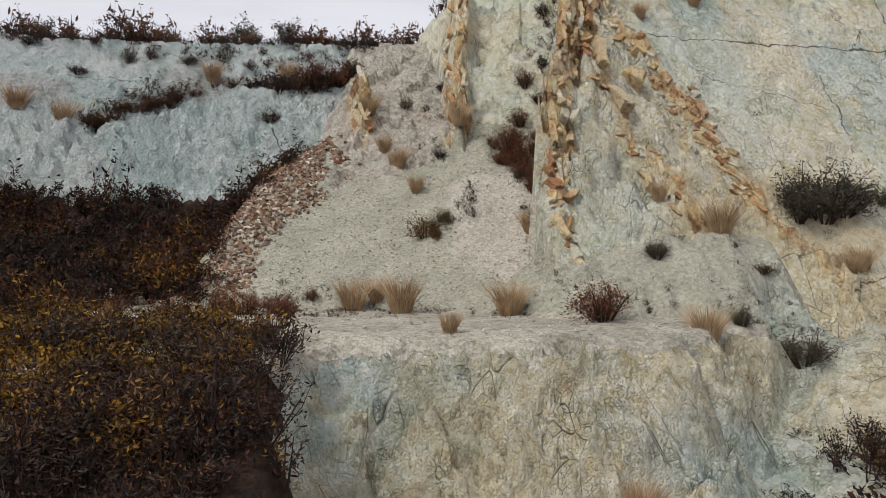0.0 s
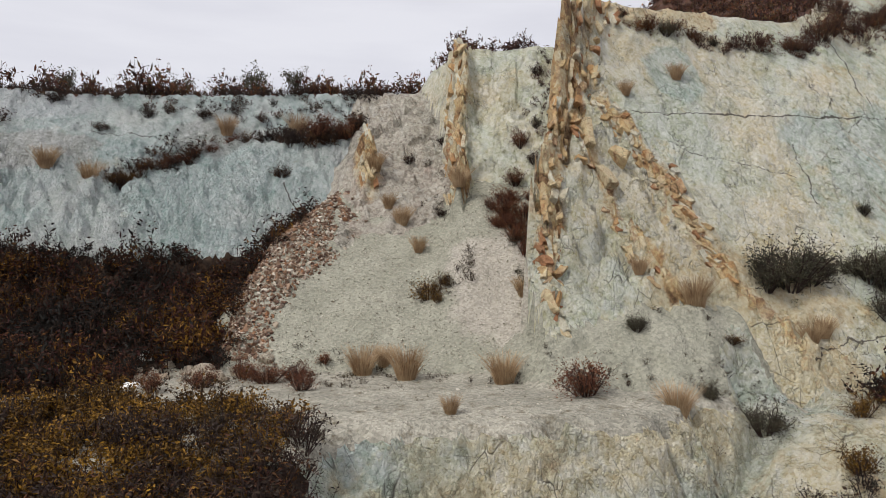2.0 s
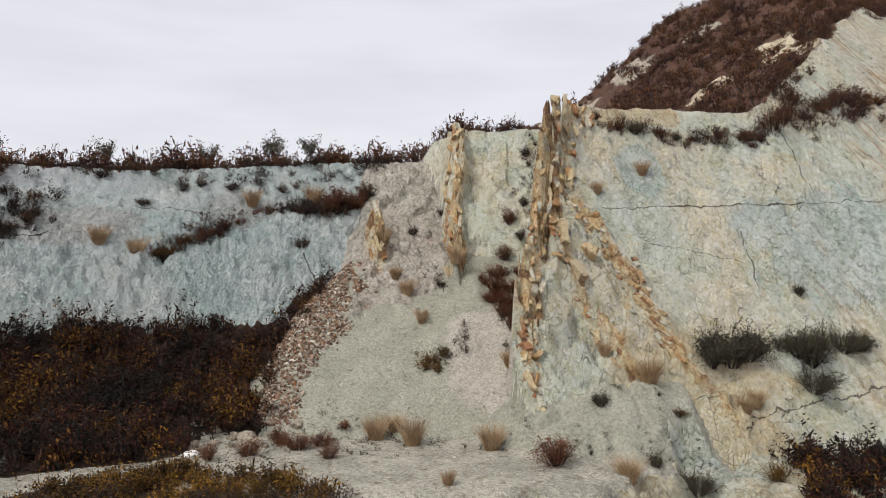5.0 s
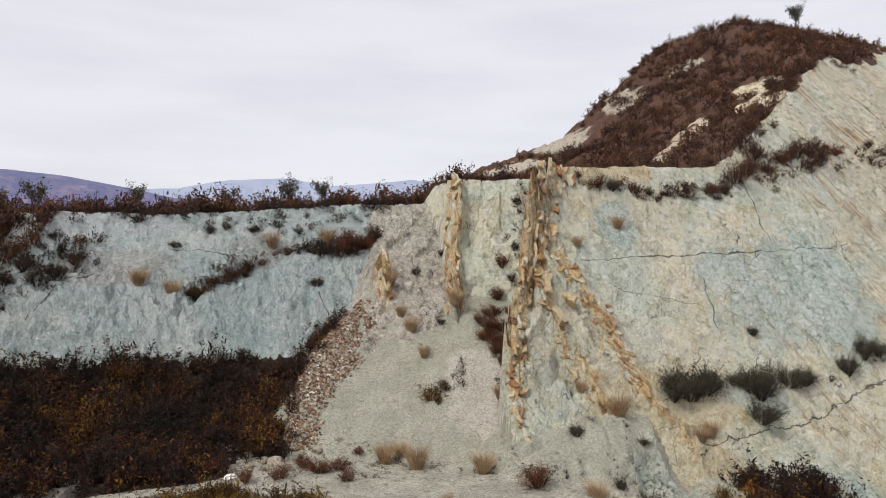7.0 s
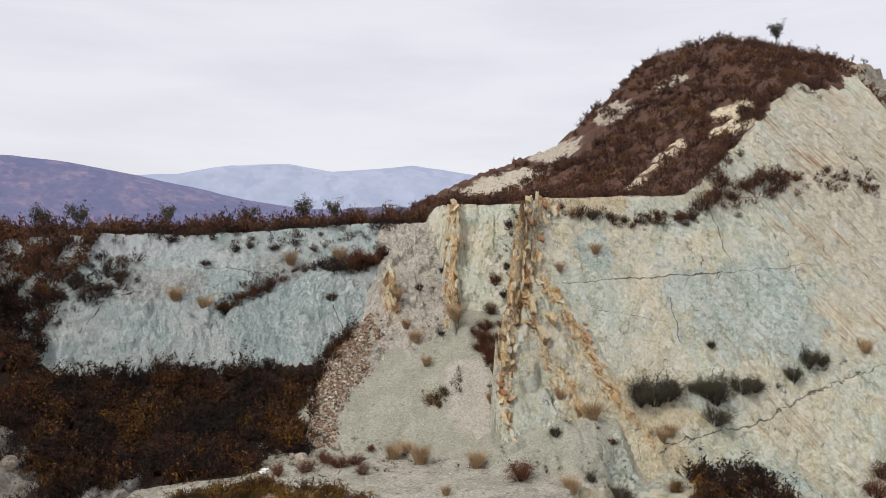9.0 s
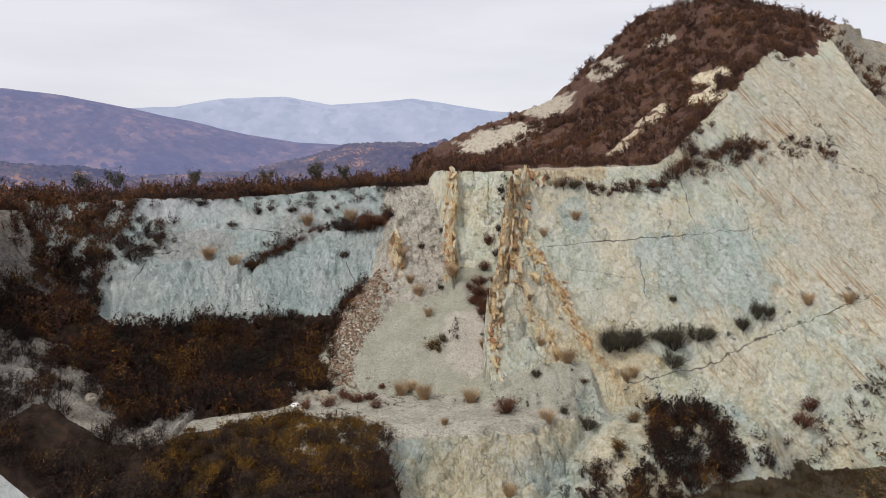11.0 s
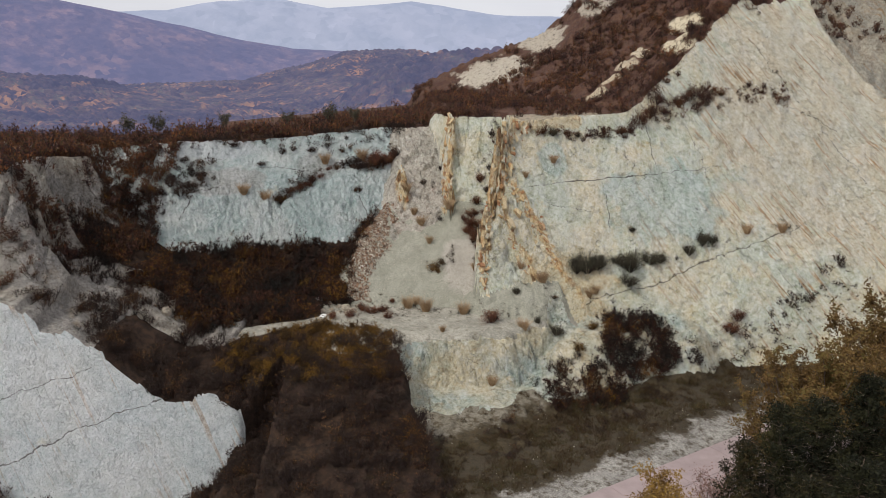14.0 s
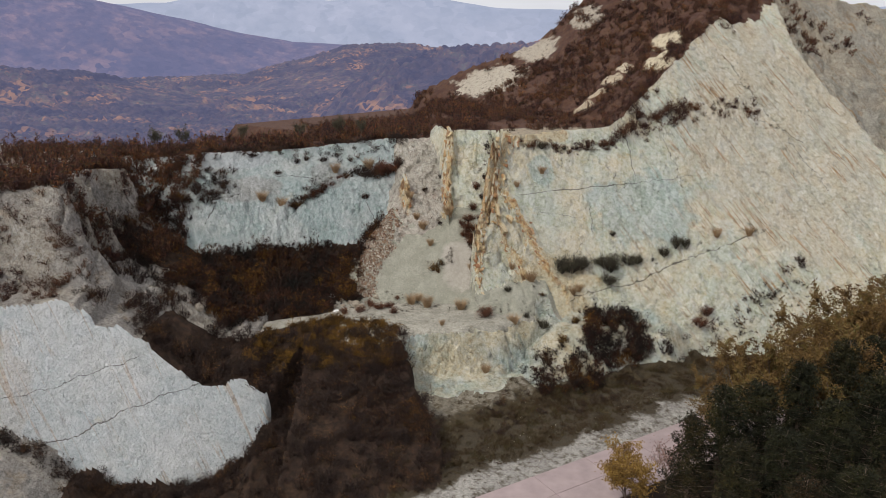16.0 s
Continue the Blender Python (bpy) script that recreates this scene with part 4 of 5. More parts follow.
def scatter(seed, n, box, keep, size, tall=(0.8, 1.2)):
    rng = np.random.default_rng(seed)
    x, y = rng.uniform(box[0], box[1], n), rng.uniform(box[2], box[3], n)
    z, k, _ = land(x, y)
    ok = keep(x, y, z, k)
    return [(a, b, rng.uniform(*size), rng.uniform(*tall)) for a, b, g in zip(x, y, ok) if g]


TWIGGY = [shrub_set(s, 10, 40, 200, 0.058) for s in (1, 2, 3)]
GILDED = [shrub_set(s, 8, 28, 320, 0.064, 0.9, 0.1) for s in (16, 17, 18)]
DENSE = [shrub_set(s, 6, 22, 165, 0.082) for s in (7, 8, 9)]
MIDDLE = [shrub_set(s, 6, 22, 150, 0.085) for s in (13, 14, 15)]
GRASSY = [grass_set(s) for s in (21, 22, 23)]
BARE = [shrub_set(s, 9, 26, 64, 0.075) for s in (4, 5, 6)]
FAR = [shrub_set(s, 7, 18, 96, 0.105) for s in (10, 11, 12)]
K = KINDS.index


def patchy(x, y, f, seed, level):
    return fbm(x * f, y * f, 0, 3, seed) > level


def along_line(seed, n, points, spread, size):
    """Spots for plants strung unevenly along a line on the land."""
    rng = np.random.default_rng(seed)
    pts = np.array(points, float)
    f = rng.uniform(0, len(pts) - 1.001, n)
    i = f.astype(int)
    c = pts[i] + (pts[i + 1] - pts[i]) * (f - i)[:, None] + rng.normal(size=(n, 2)) * spread
    keep = fbm(c[:, 0] * 0.6, c[:, 1] * 0.6, 0, 2, seed) > -0.25
    return [(x, y, rng.uniform(*size), rng.uniform(0.6, 1.1)) for (x, y), g in zip(c, keep) if g]


def trail(x):
    return 17.3 + 0.545 * (x + 23.4)


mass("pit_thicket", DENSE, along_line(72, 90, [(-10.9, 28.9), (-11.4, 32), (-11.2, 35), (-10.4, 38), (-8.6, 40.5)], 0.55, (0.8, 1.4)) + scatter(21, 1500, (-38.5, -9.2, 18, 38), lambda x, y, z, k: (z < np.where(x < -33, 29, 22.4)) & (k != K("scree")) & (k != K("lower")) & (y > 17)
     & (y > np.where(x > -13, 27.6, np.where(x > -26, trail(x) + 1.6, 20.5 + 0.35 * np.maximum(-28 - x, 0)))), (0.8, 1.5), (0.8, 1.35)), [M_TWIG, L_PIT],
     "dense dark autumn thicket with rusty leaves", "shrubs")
mass("west_thicket", FAR, scatter(25, 900, (-44, -33, 18, 46), lambda x, y, z, k: (np.hypot(x + 40.2, (y - 26) * 0.5) > 2.6) & (np.hypot(x + 39.2, y - 35.0) > 1.6) & (z > 22) & (((k == K("west")) | (k == K("bank"))) & (y > 14 + 9 * (fbm(y * 0.22, y * 0 + 1, 0, 4, 71) > 0.08)) & ((x < -36) | (y > 24)) | (k == K("back")) & (x < -34.5 + 0.6 * (y - 38))), (0.8, 1.4), (0.8, 1.3)),
     [M_TWIG, L_HEATH], "dark russet shrubs on the broken wall", "shrubs")
mass("west_scrub", BARE, scatter(26, 1000, (-40, -23, 10, 25), lambda x, y, z, k: (k == K("west")) & patchy(x, y, 0.35, 143, -0.12), (0.5, 1.2)), [M_TWIG, L_PIT],
     "sparse low brown scrub on grey scree", "shrubs")
mass("bank_thicket", TWIGGY, scatter(22, 820, (-36, 1.0, -4, 18.0), lambda x, y, z, k: (((k == K("bank")) | (k == K("bench")) | (k == K("west"))) & (y < np.where(x > -10, 18.5, trail(x) - 0.9)) & ((x > -26) | (k == K("bank")) & (y < 11))) | (k == K("ground")) & (x < -4), (0.8, 1.5), (0.7, 1.1)), [M_TWIG, L_DARK],
     "dense brown thicket on the bank", "shrubs")
mass("bank_end_thicket", TWIGGY, scatter(34, 300, (-8, 2.5, 3, 18), lambda x, y, z, k: (k == K("bank")), (0.6, 1.1), (0.6, 1.0)) + along_line(67, 34, [(10.2, 18.0), (12.0, 18.8), (13.6, 19.8)], 0.7, (0.5, 0.9)), [M_TWIG, L_PIT],
     "dark bushes overhanging the end of the bank", "shrubs")
mass("golden_thicket", GILDED, scatter(27, 410, (-20, -5.0, 11.0, 22.5), lambda x, y, z, k: ((k == K("bank")) | (k == K("bench"))) & (y < np.where(x > -10.5, 21.6 - 0.55 * np.maximum(x + 8, 0), trail(x) - 1.3)) & (y > 12.0) & patchy(x, y, 0.25, 175, -0.6), (0.6, 1.15), (0.8, 1.1)), [M_TWIG, L_GOLD],
     "golden-leaved shrubs along the edge of the footpath", "shrubs")
mass("plateau_scrub", FAR, scatter(23, 2700, (-64, 6, 12, 96), lambda x, y, z, k: ((k == K("plateau")) | (k == K("west")) & (z > 32.6)) & ((x < -36) | (y > 44)), (0.9, 1.7), (0.95, 1.45)), [M_TWIG, L_HEATH],
     "brown and russet scrub along the plateau edge", "shrubs")
mass("hill_scrub", FAR, scatter(24, 5200, (-26, 72, 41, 112), lambda x, y, z, k: (k == K("hill")) & ((patchy(x, y, 0.11, 131, -0.18) & (y < 98 + 8 * fbm(x * 0.1, y * 0.1, 0, 2, 133))) | patchy(x, y, 0.2, 135, 0.25) | (z > 55)) & ~((np.abs(y - 56.0 - 1.1 * (x - 22)) < 1.9) & (x > 20.4) & (x < 31.5)) & (np.hypot((x - 33.6) / 1.8, (y - 58) / 4.5) > 1) & (np.hypot((x - 37.2) / 1.9, (y - 66) / 5) > 1) & (np.hypot((x - 9) / 8, (y - 96) / 12) > 0.85 + 0.5 * fbm(x * 0.3, y * 0.3, 0, 3, 137)), (0.7, 1.4), (0.8, 1.2)), [M_TWIG, L_HEATH],
     "russet and purple-brown scrub covering the hill", "shrubs")
mass("slope_thicket", DENSE, scatter(28, 800, (8.5, 25.5, 11, 28.5), lambda x, y, z, k: (inland(x, y) > 9.3 + 1.5 * fbm(x * 0.3, y * 0.3, 0, 2, 151)) & (z < np.where(x < 15, 13.8, 13.8 + 1.2 * (x - 15))) & (z < 17) & (k != K("slab")) & (np.abs(x - 10.0 - 0.8 * (y - 14)) < 7.6) & (x > 10.5 + 0.15 * (y - 14)) & (y < 27), (0.7, 1.4), (0.8, 1.4)),
     [M_TWIG, L_PIT], "dark grey-brown thicket at the foot of the slab", "shrubs")
mass("verge_weeds", FAR, scatter(29, 2200, (-8, 50, -2, 36), lambda x, y, z, k: ((inland(x, y) > 2.6) & (inland(x, y) < 9.8) & patchy(x, y, 0.25, 161, -0.45)) | ((k == K("talus")) & patchy(x, y, 0.4, 163, -0.1)), (0.25, 0.6), (0.4, 0.8)),
     [M_TWIG, L_WEED], "low brown and olive weeds beside the road", "weeds")
mass("verge_grass", GRASSY, scatter(39, 5200, (-10, 44, -4, 32), lambda x, y, z, k: (inland(x, y) > 3.6 + 1.6 * fbm(x * 0.25, y * 0.25, 0, 3, 191)) & (inland(x, y) < 10.5) & ((k == K("verge")) | (k == K("talus"))) & patchy(x, y, 0.3, 193, -0.55), (0.35, 0.7), (0.35, 0.8)),
     [M_TWIG, L_WEED], "brown and olive dry grass beside the road", "grass")
mass("foot_scrub", MIDDLE, scatter(33, 520, (-6, 24, 2, 20), lambda x, y, z, k: (inland(x, y) > 6.0) & (inland(x, y) < 13) & ((k == K("verge")) | (k == K("talus")) | (k == K("lower"))) & (z < 13.4) & patchy(x, y, 0.35, 173, -0.05), (0.35, 0.85), (0.5, 0.9)),
     [M_TWIG, L_DARK], "brown scrub at the foot of the rock face", "shrubs")
mass("ridge_scrub", MIDDLE, scatter(36, 330, (-52, -36, 9.2, 20), lambda x, y, z, k: (k == K("west")) & patchy(x, y, 0.4, 177, 0.08), (0.35, 0.9)) + along_line(64, 70, [(-47, 9.8), (-43, 9.6), (-40, 9.4), (-37.5, 9.6)], 0.7, (0.3, 0.7)) + along_line(65, 40, [(-44, 11.0), (-39, 11.0), (-36, 14)], 0.8, (0.5, 1.0)),
     [M_TWIG, L_HEATH], "brown scrub on the broken rock ridge", "shrubs")
mass("toe_thicket", MIDDLE, along_line(69, 110, [(-15.6, 12.4), (-15.4, 10.0), (-15.6, 8.0), (-17.6, 6.6)], 0.6, (0.5, 1.0)) + along_line(68, 170, [(-16.4, 8.0), (-19, 6.9), (-22.6, 5.2), (-27, 4.0), (-31, 3.4), (-35.8, 3.1), (-40.4, 3.0), (-44, 3.0)], 0.5, (0.5, 1.1))
     + along_line(71, 150, [(-17.5, 11.6), (-20, 11.4), (-24, 10.8), (-27.5, 11.0), (-30, 11.6)], 0.7, (0.5, 1.1)), [M_TWIG, L_DARK],
     "dark brown bushes along the foot of the white slab", "shrubs")
mass("slab_foot_scrub", MIDDLE, along_line(70, 90, [(26, 22.6), (30, 25.0), (35, 27.9), (42, 32.0), (50, 36.7)], 0.45, (0.4, 1.1)), [M_TWIG, L_DARK],
     "dark brown bushes at the foot of the great slab", "shrubs")
mass("crest_scrub", FAR, scatter(37, 900, (56, 95, 60, 104), lambda x, y, z, k: (k == K("east")) & (z > 46 + 0.15 * (y - 60)) & patchy(x, y, 0.10, 179, 0.02), (0.8, 1.6)) + scatter(38, 300, (55, 80, 40, 70), lambda x, y, z, k: (k == K("east")) & patchy(x, y, 0.25, 181, 0.25), (0.4, 0.9)),
     [M_TWIG, L_HEATH], "russet scrub on the broken slope", "shrubs")
mass("bench_weeds", BARE, scatter(30, 900, (-14, 14, 20, 30), lambda x, y, z, k: ((k == K("bench")) | (k == K("scree"))) & (patchy(x, y, 0.5, 165, 0.02)) & (np.abs(y - 26.3 + 0.1 * x) < 2.2) | (k == K("lower")) & patchy(x, y, 0.6, 167, 0.3), (0.12, 0.4), (0.5, 0.9)),
     [M_TWIG, L_WEED], "low dry weeds on the quarry bench", "weeds")
mass("slab_weeds", BARE, scatter(31, 700, (6, 62, 22, 62), lambda x, y, z, k: (k == K("slab")) & patchy(x, y, 0.35, 169, 0.33), (0.10, 0.32), (0.6, 1.0)),
     [M_TWIG, L_WEED], "small dry plants in the cracks of the slab", "weeds")
mass("ledge_scrub", MIDDLE, along_line(51, 110, [(-20.5, 39.8), (-18.8, 41.0), (-16.4, 42.9), (-14.4, 45.2), (-12.5, 46.3)], 0.3, (0.35, 0.9)) + along_line(52, 80, [(-12, 46.5), (-9.2, 47.0), (-6.4, 48.0)], 0.5, (0.5, 1.2))
     + along_line(66, 260, [(-38, 43.5), (-32, 45.6), (-24, 47.8), (-16, 50.0), (-8, 52.2), (-4, 53.5)], 0.7, (0.4, 0.9))
     + along_line(53, 110, [(-36, 44), (-30, 45.4), (-22, 46.8), (-14, 49.0), (-7, 51.0)], 0.6, (0.35, 0.8)) + along_line(54, 70, [(-34, 39), (-31.5, 38.5), (-30, 40.5), (-31.5, 42)], 0.8, (0.5, 1.1)),
     [M_TWIG, L_DARK], "russet scrub strung along a ledge of the quarry wall", "shrubs")
mass("rim_scrub", MIDDLE, along_line(55, 170, [(9.8, 36.9), (13, 37.9), (18, 39.6), (22.5, 41.2), (24.5, 42.4)], 0.22, (0.25, 0.65)) + along_line(56, 150, [(24.5, 42.4), (27.5, 44.6), (30.5, 46.4), (34, 48.2), (38, 50), (44, 52.2), (48, 53.5)], 0.6, (0.35, 1.0))
     + along_line(57, 130, [(26, 45.0), (29, 49), (33, 54.5), (37, 60), (42, 64.5), (50, 66.5)], 0.9, (0.6, 1.3)) + along_line(58, 70, [(6.0, 38), (6.3, 41), (7.2, 45)], 0.5, (0.25, 0.6)),
     [M_TWIG, L_HEATH], "purple-brown scrub along the rim and ledges of the slab", "shrubs")
mass("slab_ledge_scrub", MIDDLE, along_line(59, 50, [(14.5, 29.3), (18, 30.4), (22, 31.5), (27, 33), (33, 35.2), (38, 37.4), (44, 39.4)], 0.4, (0.25, 0.75)) + along_line(60, 40, [(3.4, 36.8), (4.2, 34.6), (4.4, 32.6)], 0.35, (0.2, 0.5)),
     [M_TWIG, L_OLIVE], "grey-olive scrub along the lower ledge of the slab", "shrubs")
mass("scree_plants", BARE, along_line(61, 30, [(-1.6, 32.6), (0.6, 32.2), (1.4, 33.2)], 0.4, (0.2, 0.5)) + along_line(62, 60, [(-9, 26.8), (-5, 27.6), (-1, 26.9), (3, 25.6), (7, 24.6), (10, 24.8)], 0.45, (0.12, 0.35)) + along_line(63, 40, [(-2, 38), (0.5, 39.5), (-1, 43)], 0.8, (0.2, 0.5)),
     [M_TWIG, L_WEED], "low brown plants on the scree", "weeds")


# ---- single plants ----
def thing(name, label, category, group=""):
    return tagged(new(name), label, category, group)


def shrub_proto(name, seed, leaf_mat, label, stems, twigs, n_leaf, leaf, tall=1.0):
    v, q, m = shrub_set(seed, stems, twigs, n_leaf, leaf, tall)
    ob = thing(name, label, "shrub")
    for pn, mat, idx in (("stem", M_TWIG, 0), ("foliage", leaf_mat, 1)):
        qq = q[m == idx]
        used, inv = np.unique(qq, return_inverse=True)
        p = new(pn, mesh_from(pn, v[used], inv.reshape(-1, 4), [mat], None, False))
        p.parent = ob
    return ob


def place(x, y, size, turn=0.0, tall=1.0, sink=0.03):
    return pose(x, y, height(x, y) - sink, 0, 0, turn) @ Matrix.Diagonal((size, size, size * tall, 1))


def plant_all(proto, spots, group, label=""):
    rng = random.Random(len(spots))
    proto["group"] = group
    for i, (x, y, size) in enumerate(spots):
        m = place(x, y, size, rng.uniform(0, 360), rng.uniform(0.75, 1.1)) @ Matrix.Diagonal((rng.uniform(0.85, 1.45), rng.uniform(0.75, 1.0), 1, 1))
        if i == 0:
            proto.matrix_basis = m
        else:
            o = copy_thing(proto, Matrix())
            o.matrix_basis = m


TUFTS = [tagged(new("grass_tuft", mesh_from("grass_tuft", *tuft_set(s, 420)[:2], [L_STRAW], None, False)), "tall dry straw-coloured grass tuft on pale rock", "grass", "dry grass tufts") for s in (1, 2, 3)]
TUFT_SPOTS = [(-3.6, 27.6, 1.2), (-2.7, 28.1, 0.8), (-1.6, 26.6, 1.3), (2.5, 25.9, 1.2), (8.6, 22.6, 1.1), (11.1, 27.6, 1.2), (17.2, 28.4, 0.85), (5.1, 17.6, 0.9), (-24.4, 39.5, 1.2), (-21.8, 39.8, 1.2),
              (-2.5, 38.6, 1.0), (-1.4, 35.9, 0.8), (-4.4, 41.5, 1.1), (0.9, 37.8, 1.1), (-15.3, 45.9, 1.2), (-10.7, 47.8, 1.4), (9.6, 33.8, 0.7), (13.1, 36.1, 0.85), (37.3, 37.3, 1.1), (42.2, 38.5, 1.1),
              (16.4, 28.0, 0.9), (4.0, 31.6, 0.9), (8.8, 28.2, 0.7), (0.2, 20.6, 0.6), (-3.4, 39.9, 0.8)]
for i, (x, y, size) in enumerate(TUFT_SPOTS):
    t = TUFTS[i % 3]
    m = place(x, y, size, 40.0 * i)
    if i < 3:
        t.matrix_basis = m
    else:
        copy_thing(t, Matrix()).matrix_basis = m

plant_all(shrub_proto("russet_bush", 31, L_RED, "rounded russet bush on the quarry bench", 26, 130, 2100, 0.036, 0.9),
          [(5.4, 23.4, 1.55), (-5.4, 28.3, 0.5), (-7.3, 25.6, 1.0), (-8.6, 26.6, 0.9), (-6.3, 26.2, 0.7), (-9.6, 24.4, 0.9), (-11.4, 24.0, 0.8), (-5.6, 24.2, 0.8), (-13.8, 25.6, 0.9),  (34.0, 29.5, 1.6), (32.6, 28.2, 1.3), (3.5, 36.6, 1.2), (4.0, 34.9, 1.1), (4.3, 33.4, 0.9), (3.9, 38.2, 1.2), (4.4, 39.8, 1.1), (3.0, 35.6, 0.8), (4.6, 36.4, 1.0), (2.7, 37.4, 0.7), (4.9, 41.2, 1.0), (3.2, 35.4, 0.6), (5.2, 38.2, 0.7),
           (-9.0, 46.4, 1.5), (-8.0, 47.0, 1.7), (-7.0, 47.6, 1.5), (3.6, 36.0, 0.9), (3.9, 34.2, 0.9), (-18.8, 41.1, 0.7), (-18.0, 41.7, 0.7), (-17.2, 42.3, 0.8), (-16.4, 43.0, 0.8), (-15.6, 43.6, 0.8), (-14.6, 44.9, 0.8), (-20.5, 26.8, 1.4), (-22.2, 27.2, 1.3), (-19.4, 28.2, 1.2), (-30.5, 25.5, 1.2)], "russet bushes")
plant_all(shrub_proto("olive_bush", 32, L_OLIVE, "grey-olive bush growing out of the slab", 34, 220, 3400, 0.034, 1.0),
          [(16.4, 29.8, 1.9), (15.2, 29.6, 1.5), (17.5, 30.1, 1.5), (20.9, 31.0, 1.5), (21.6, 30.9, 1.8), (21.1, 29.7, 1.5), (24.0, 32.0, 1.5), (25.4, 32.5, 1.2), (29.3, 34.0, 1.1), (31.0, 34.9, 1.4), (32.4, 35.5, 1.0),
           (12.3, 23.6, 1.0), (22.3, 33.8, 0.55), (10.2, 23.6, 0.6), (8.2, 26.5, 0.7), (13.1, 37.9, 0.9), (16.3, 39.0, 0.5)], "olive bushes")
plant_all(shrub_proto("brown_bush", 33, L_DARK, "dark brown leafless-looking bush on the rock", 24, 120, 1700, 0.036, 0.9),
          [(-6.2, 47.8, 1.1), (-10.4, 46.0, 0.9), (-32.0, 41.3, 1.1), (-31.6, 38.0, 1.4), (-30.4, 39.2, 1.1), (-33.0, 38.4, 1.3), (-10.7, 42.9, 0.8), (-23.1, 43.8, 0.7),
           (-20.9, 46.0, 0.9), (-19.5, 46.3, 0.8), (-17.2, 47.0, 0.8), (-13.4, 48.0, 0.8), (-26.8, 45.0, 0.8), (-0.2, 39.0, 0.7), (-2.3, 43.6, 0.7), (0.0, 45.8, 0.8), (5.6, 40.5, 0.8), (6.0, 42.0, 0.8), (6.4, 44.5, 0.8)], "brown bushes")
plant_all(shrub_proto("rim_bush", 34, L_HEATH, "purple-brown bush on a ledge of the slab", 24, 120, 1700, 0.036, 0.8),
          [(10.3, 37.2, 0.6), (11.8, 37.6, 0.7), (13.2, 38.0, 0.6), (15.2, 38.8, 0.5), (17.5, 39.4, 0.5), (19.6, 40.1, 0.6), (22.0, 41.0, 0.8), (23.4, 41.5, 0.9), (24.8, 42.6, 1.6), (26.2, 43.8, 1.8), (27.4, 45.4, 1.8), (28.4, 44.6, 1.2),
           (30.3, 46.4, 1.3), (31.4, 47.0, 1.4), (32.8, 48.0, 1.5), (34.0, 48.2, 1.3), (35.2, 48.6, 0.8), (37.1, 49.6, 0.9), (41.9, 52.2, 0.9), (44.0, 52.2, 0.7), (39.0, 59.0, 0.9), (46.0, 53.0, 0.5)], "rim bushes")
plant_all(shrub_proto("gold_bush", 35, L_GOLD, "yellow-brown low bush on pale scree", 22, 110, 1700, 0.036, 0.75),
          [(-0.8, 32.3, 1.15), (0.1, 32.6, 0.9), (-0.3, 31.6, 0.7),  (-20.3, 39.9, 0.9), (-19.4, 40.2, 0.7), (14.2, 20.6, 1.1), (16.0, 23.6, 1.2), (12.3, 26.7, 0.5), (-25.5, 28.5, 1.5), (-24.3, 29.2, 1.3), (-15.8, 30.5, 1.4), (-15.0, 31.2, 1.5), (-12.8, 29.8, 1.2), (-28.5, 31.0, 1.3)], "golden bushes")


# ---- trees ----
def limb(points, r0, r1, sides=7):
    """A tapered bent limb through the points."""
    pts = np.array(points, float)
    n = len(pts)
    vs = []
    for i, p in enumerate(pts):
        d = pts[min(i + 1, n - 1)] - pts[max(i - 1, 0)]
        d /= np.linalg.norm(d)
        u = np.cross(d, [0.3, 0.9, 0.1])
        u /= np.linalg.norm(u)
        w = np.cross(d, u)
        r = r0 + (r1 - r0) * i / (n - 1)
        vs += [p + r * (math.cos(6.283 * j / sides) * u + math.sin(6.283 * j / sides) * w) for j in range(sides)]
    q = [[i * sides + j, i * sides + (j + 1) % sides, (i + 1) * sides + (j + 1) % sides, (i + 1) * sides + j] for i in range(n - 1) for j in range(sides)]
    return np.array(vs), np.array(q)


def pine(seed):
    """A pine about 10 m tall: bare lower trunk, whorls of limbs with clumps of needles."""
    rng = np.random.default_rng(seed)
    trunk = [(*limb([(0, 0, -0.4), (0.1, 0.05, 3), (0.05, 0.15, 6.5), (0, 0.1, 10.0)], 0.17, 0.03), 0)]
    clumps = []
    for h in np.arange(2.2, 9.9, 0.55):
        reach = 2.6 * (1 - h / 10.5) ** 0.62 * rng.uniform(0.7, 1.2) + 0.12
        for a in rng.uniform(0, 6.283) + np.arange(6) * 1.047 + rng.normal(size=6) * 0.2:
            r = reach * rng.uniform(0.7, 1.15)
            tip = np.array([math.cos(a) * r, math.sin(a) * r, h + 0.35 * r])
            trunk.append((*limb([(0, 0, h), tip * [0.5, 0.5, 1] - [0, 0, 0.18 * r], tip], 0.045, 0.012, 4), 0))
            for f in np.linspace(0.35, 1.05, 5):
                clumps.append(np.array([tip[0] * f, tip[1] * f, h + (tip[2] - h) * f]) + rng.normal(size=3) * 0.12)
    c = np.repeat(np.array(clumps), 20, axis=0)
    c = c + rng.normal(size=c.shape) * [0.17, 0.17, 0.15]
    return joined(trunk), leaves(c, 0.062, rng, 0.0, 2.2, 0.6)


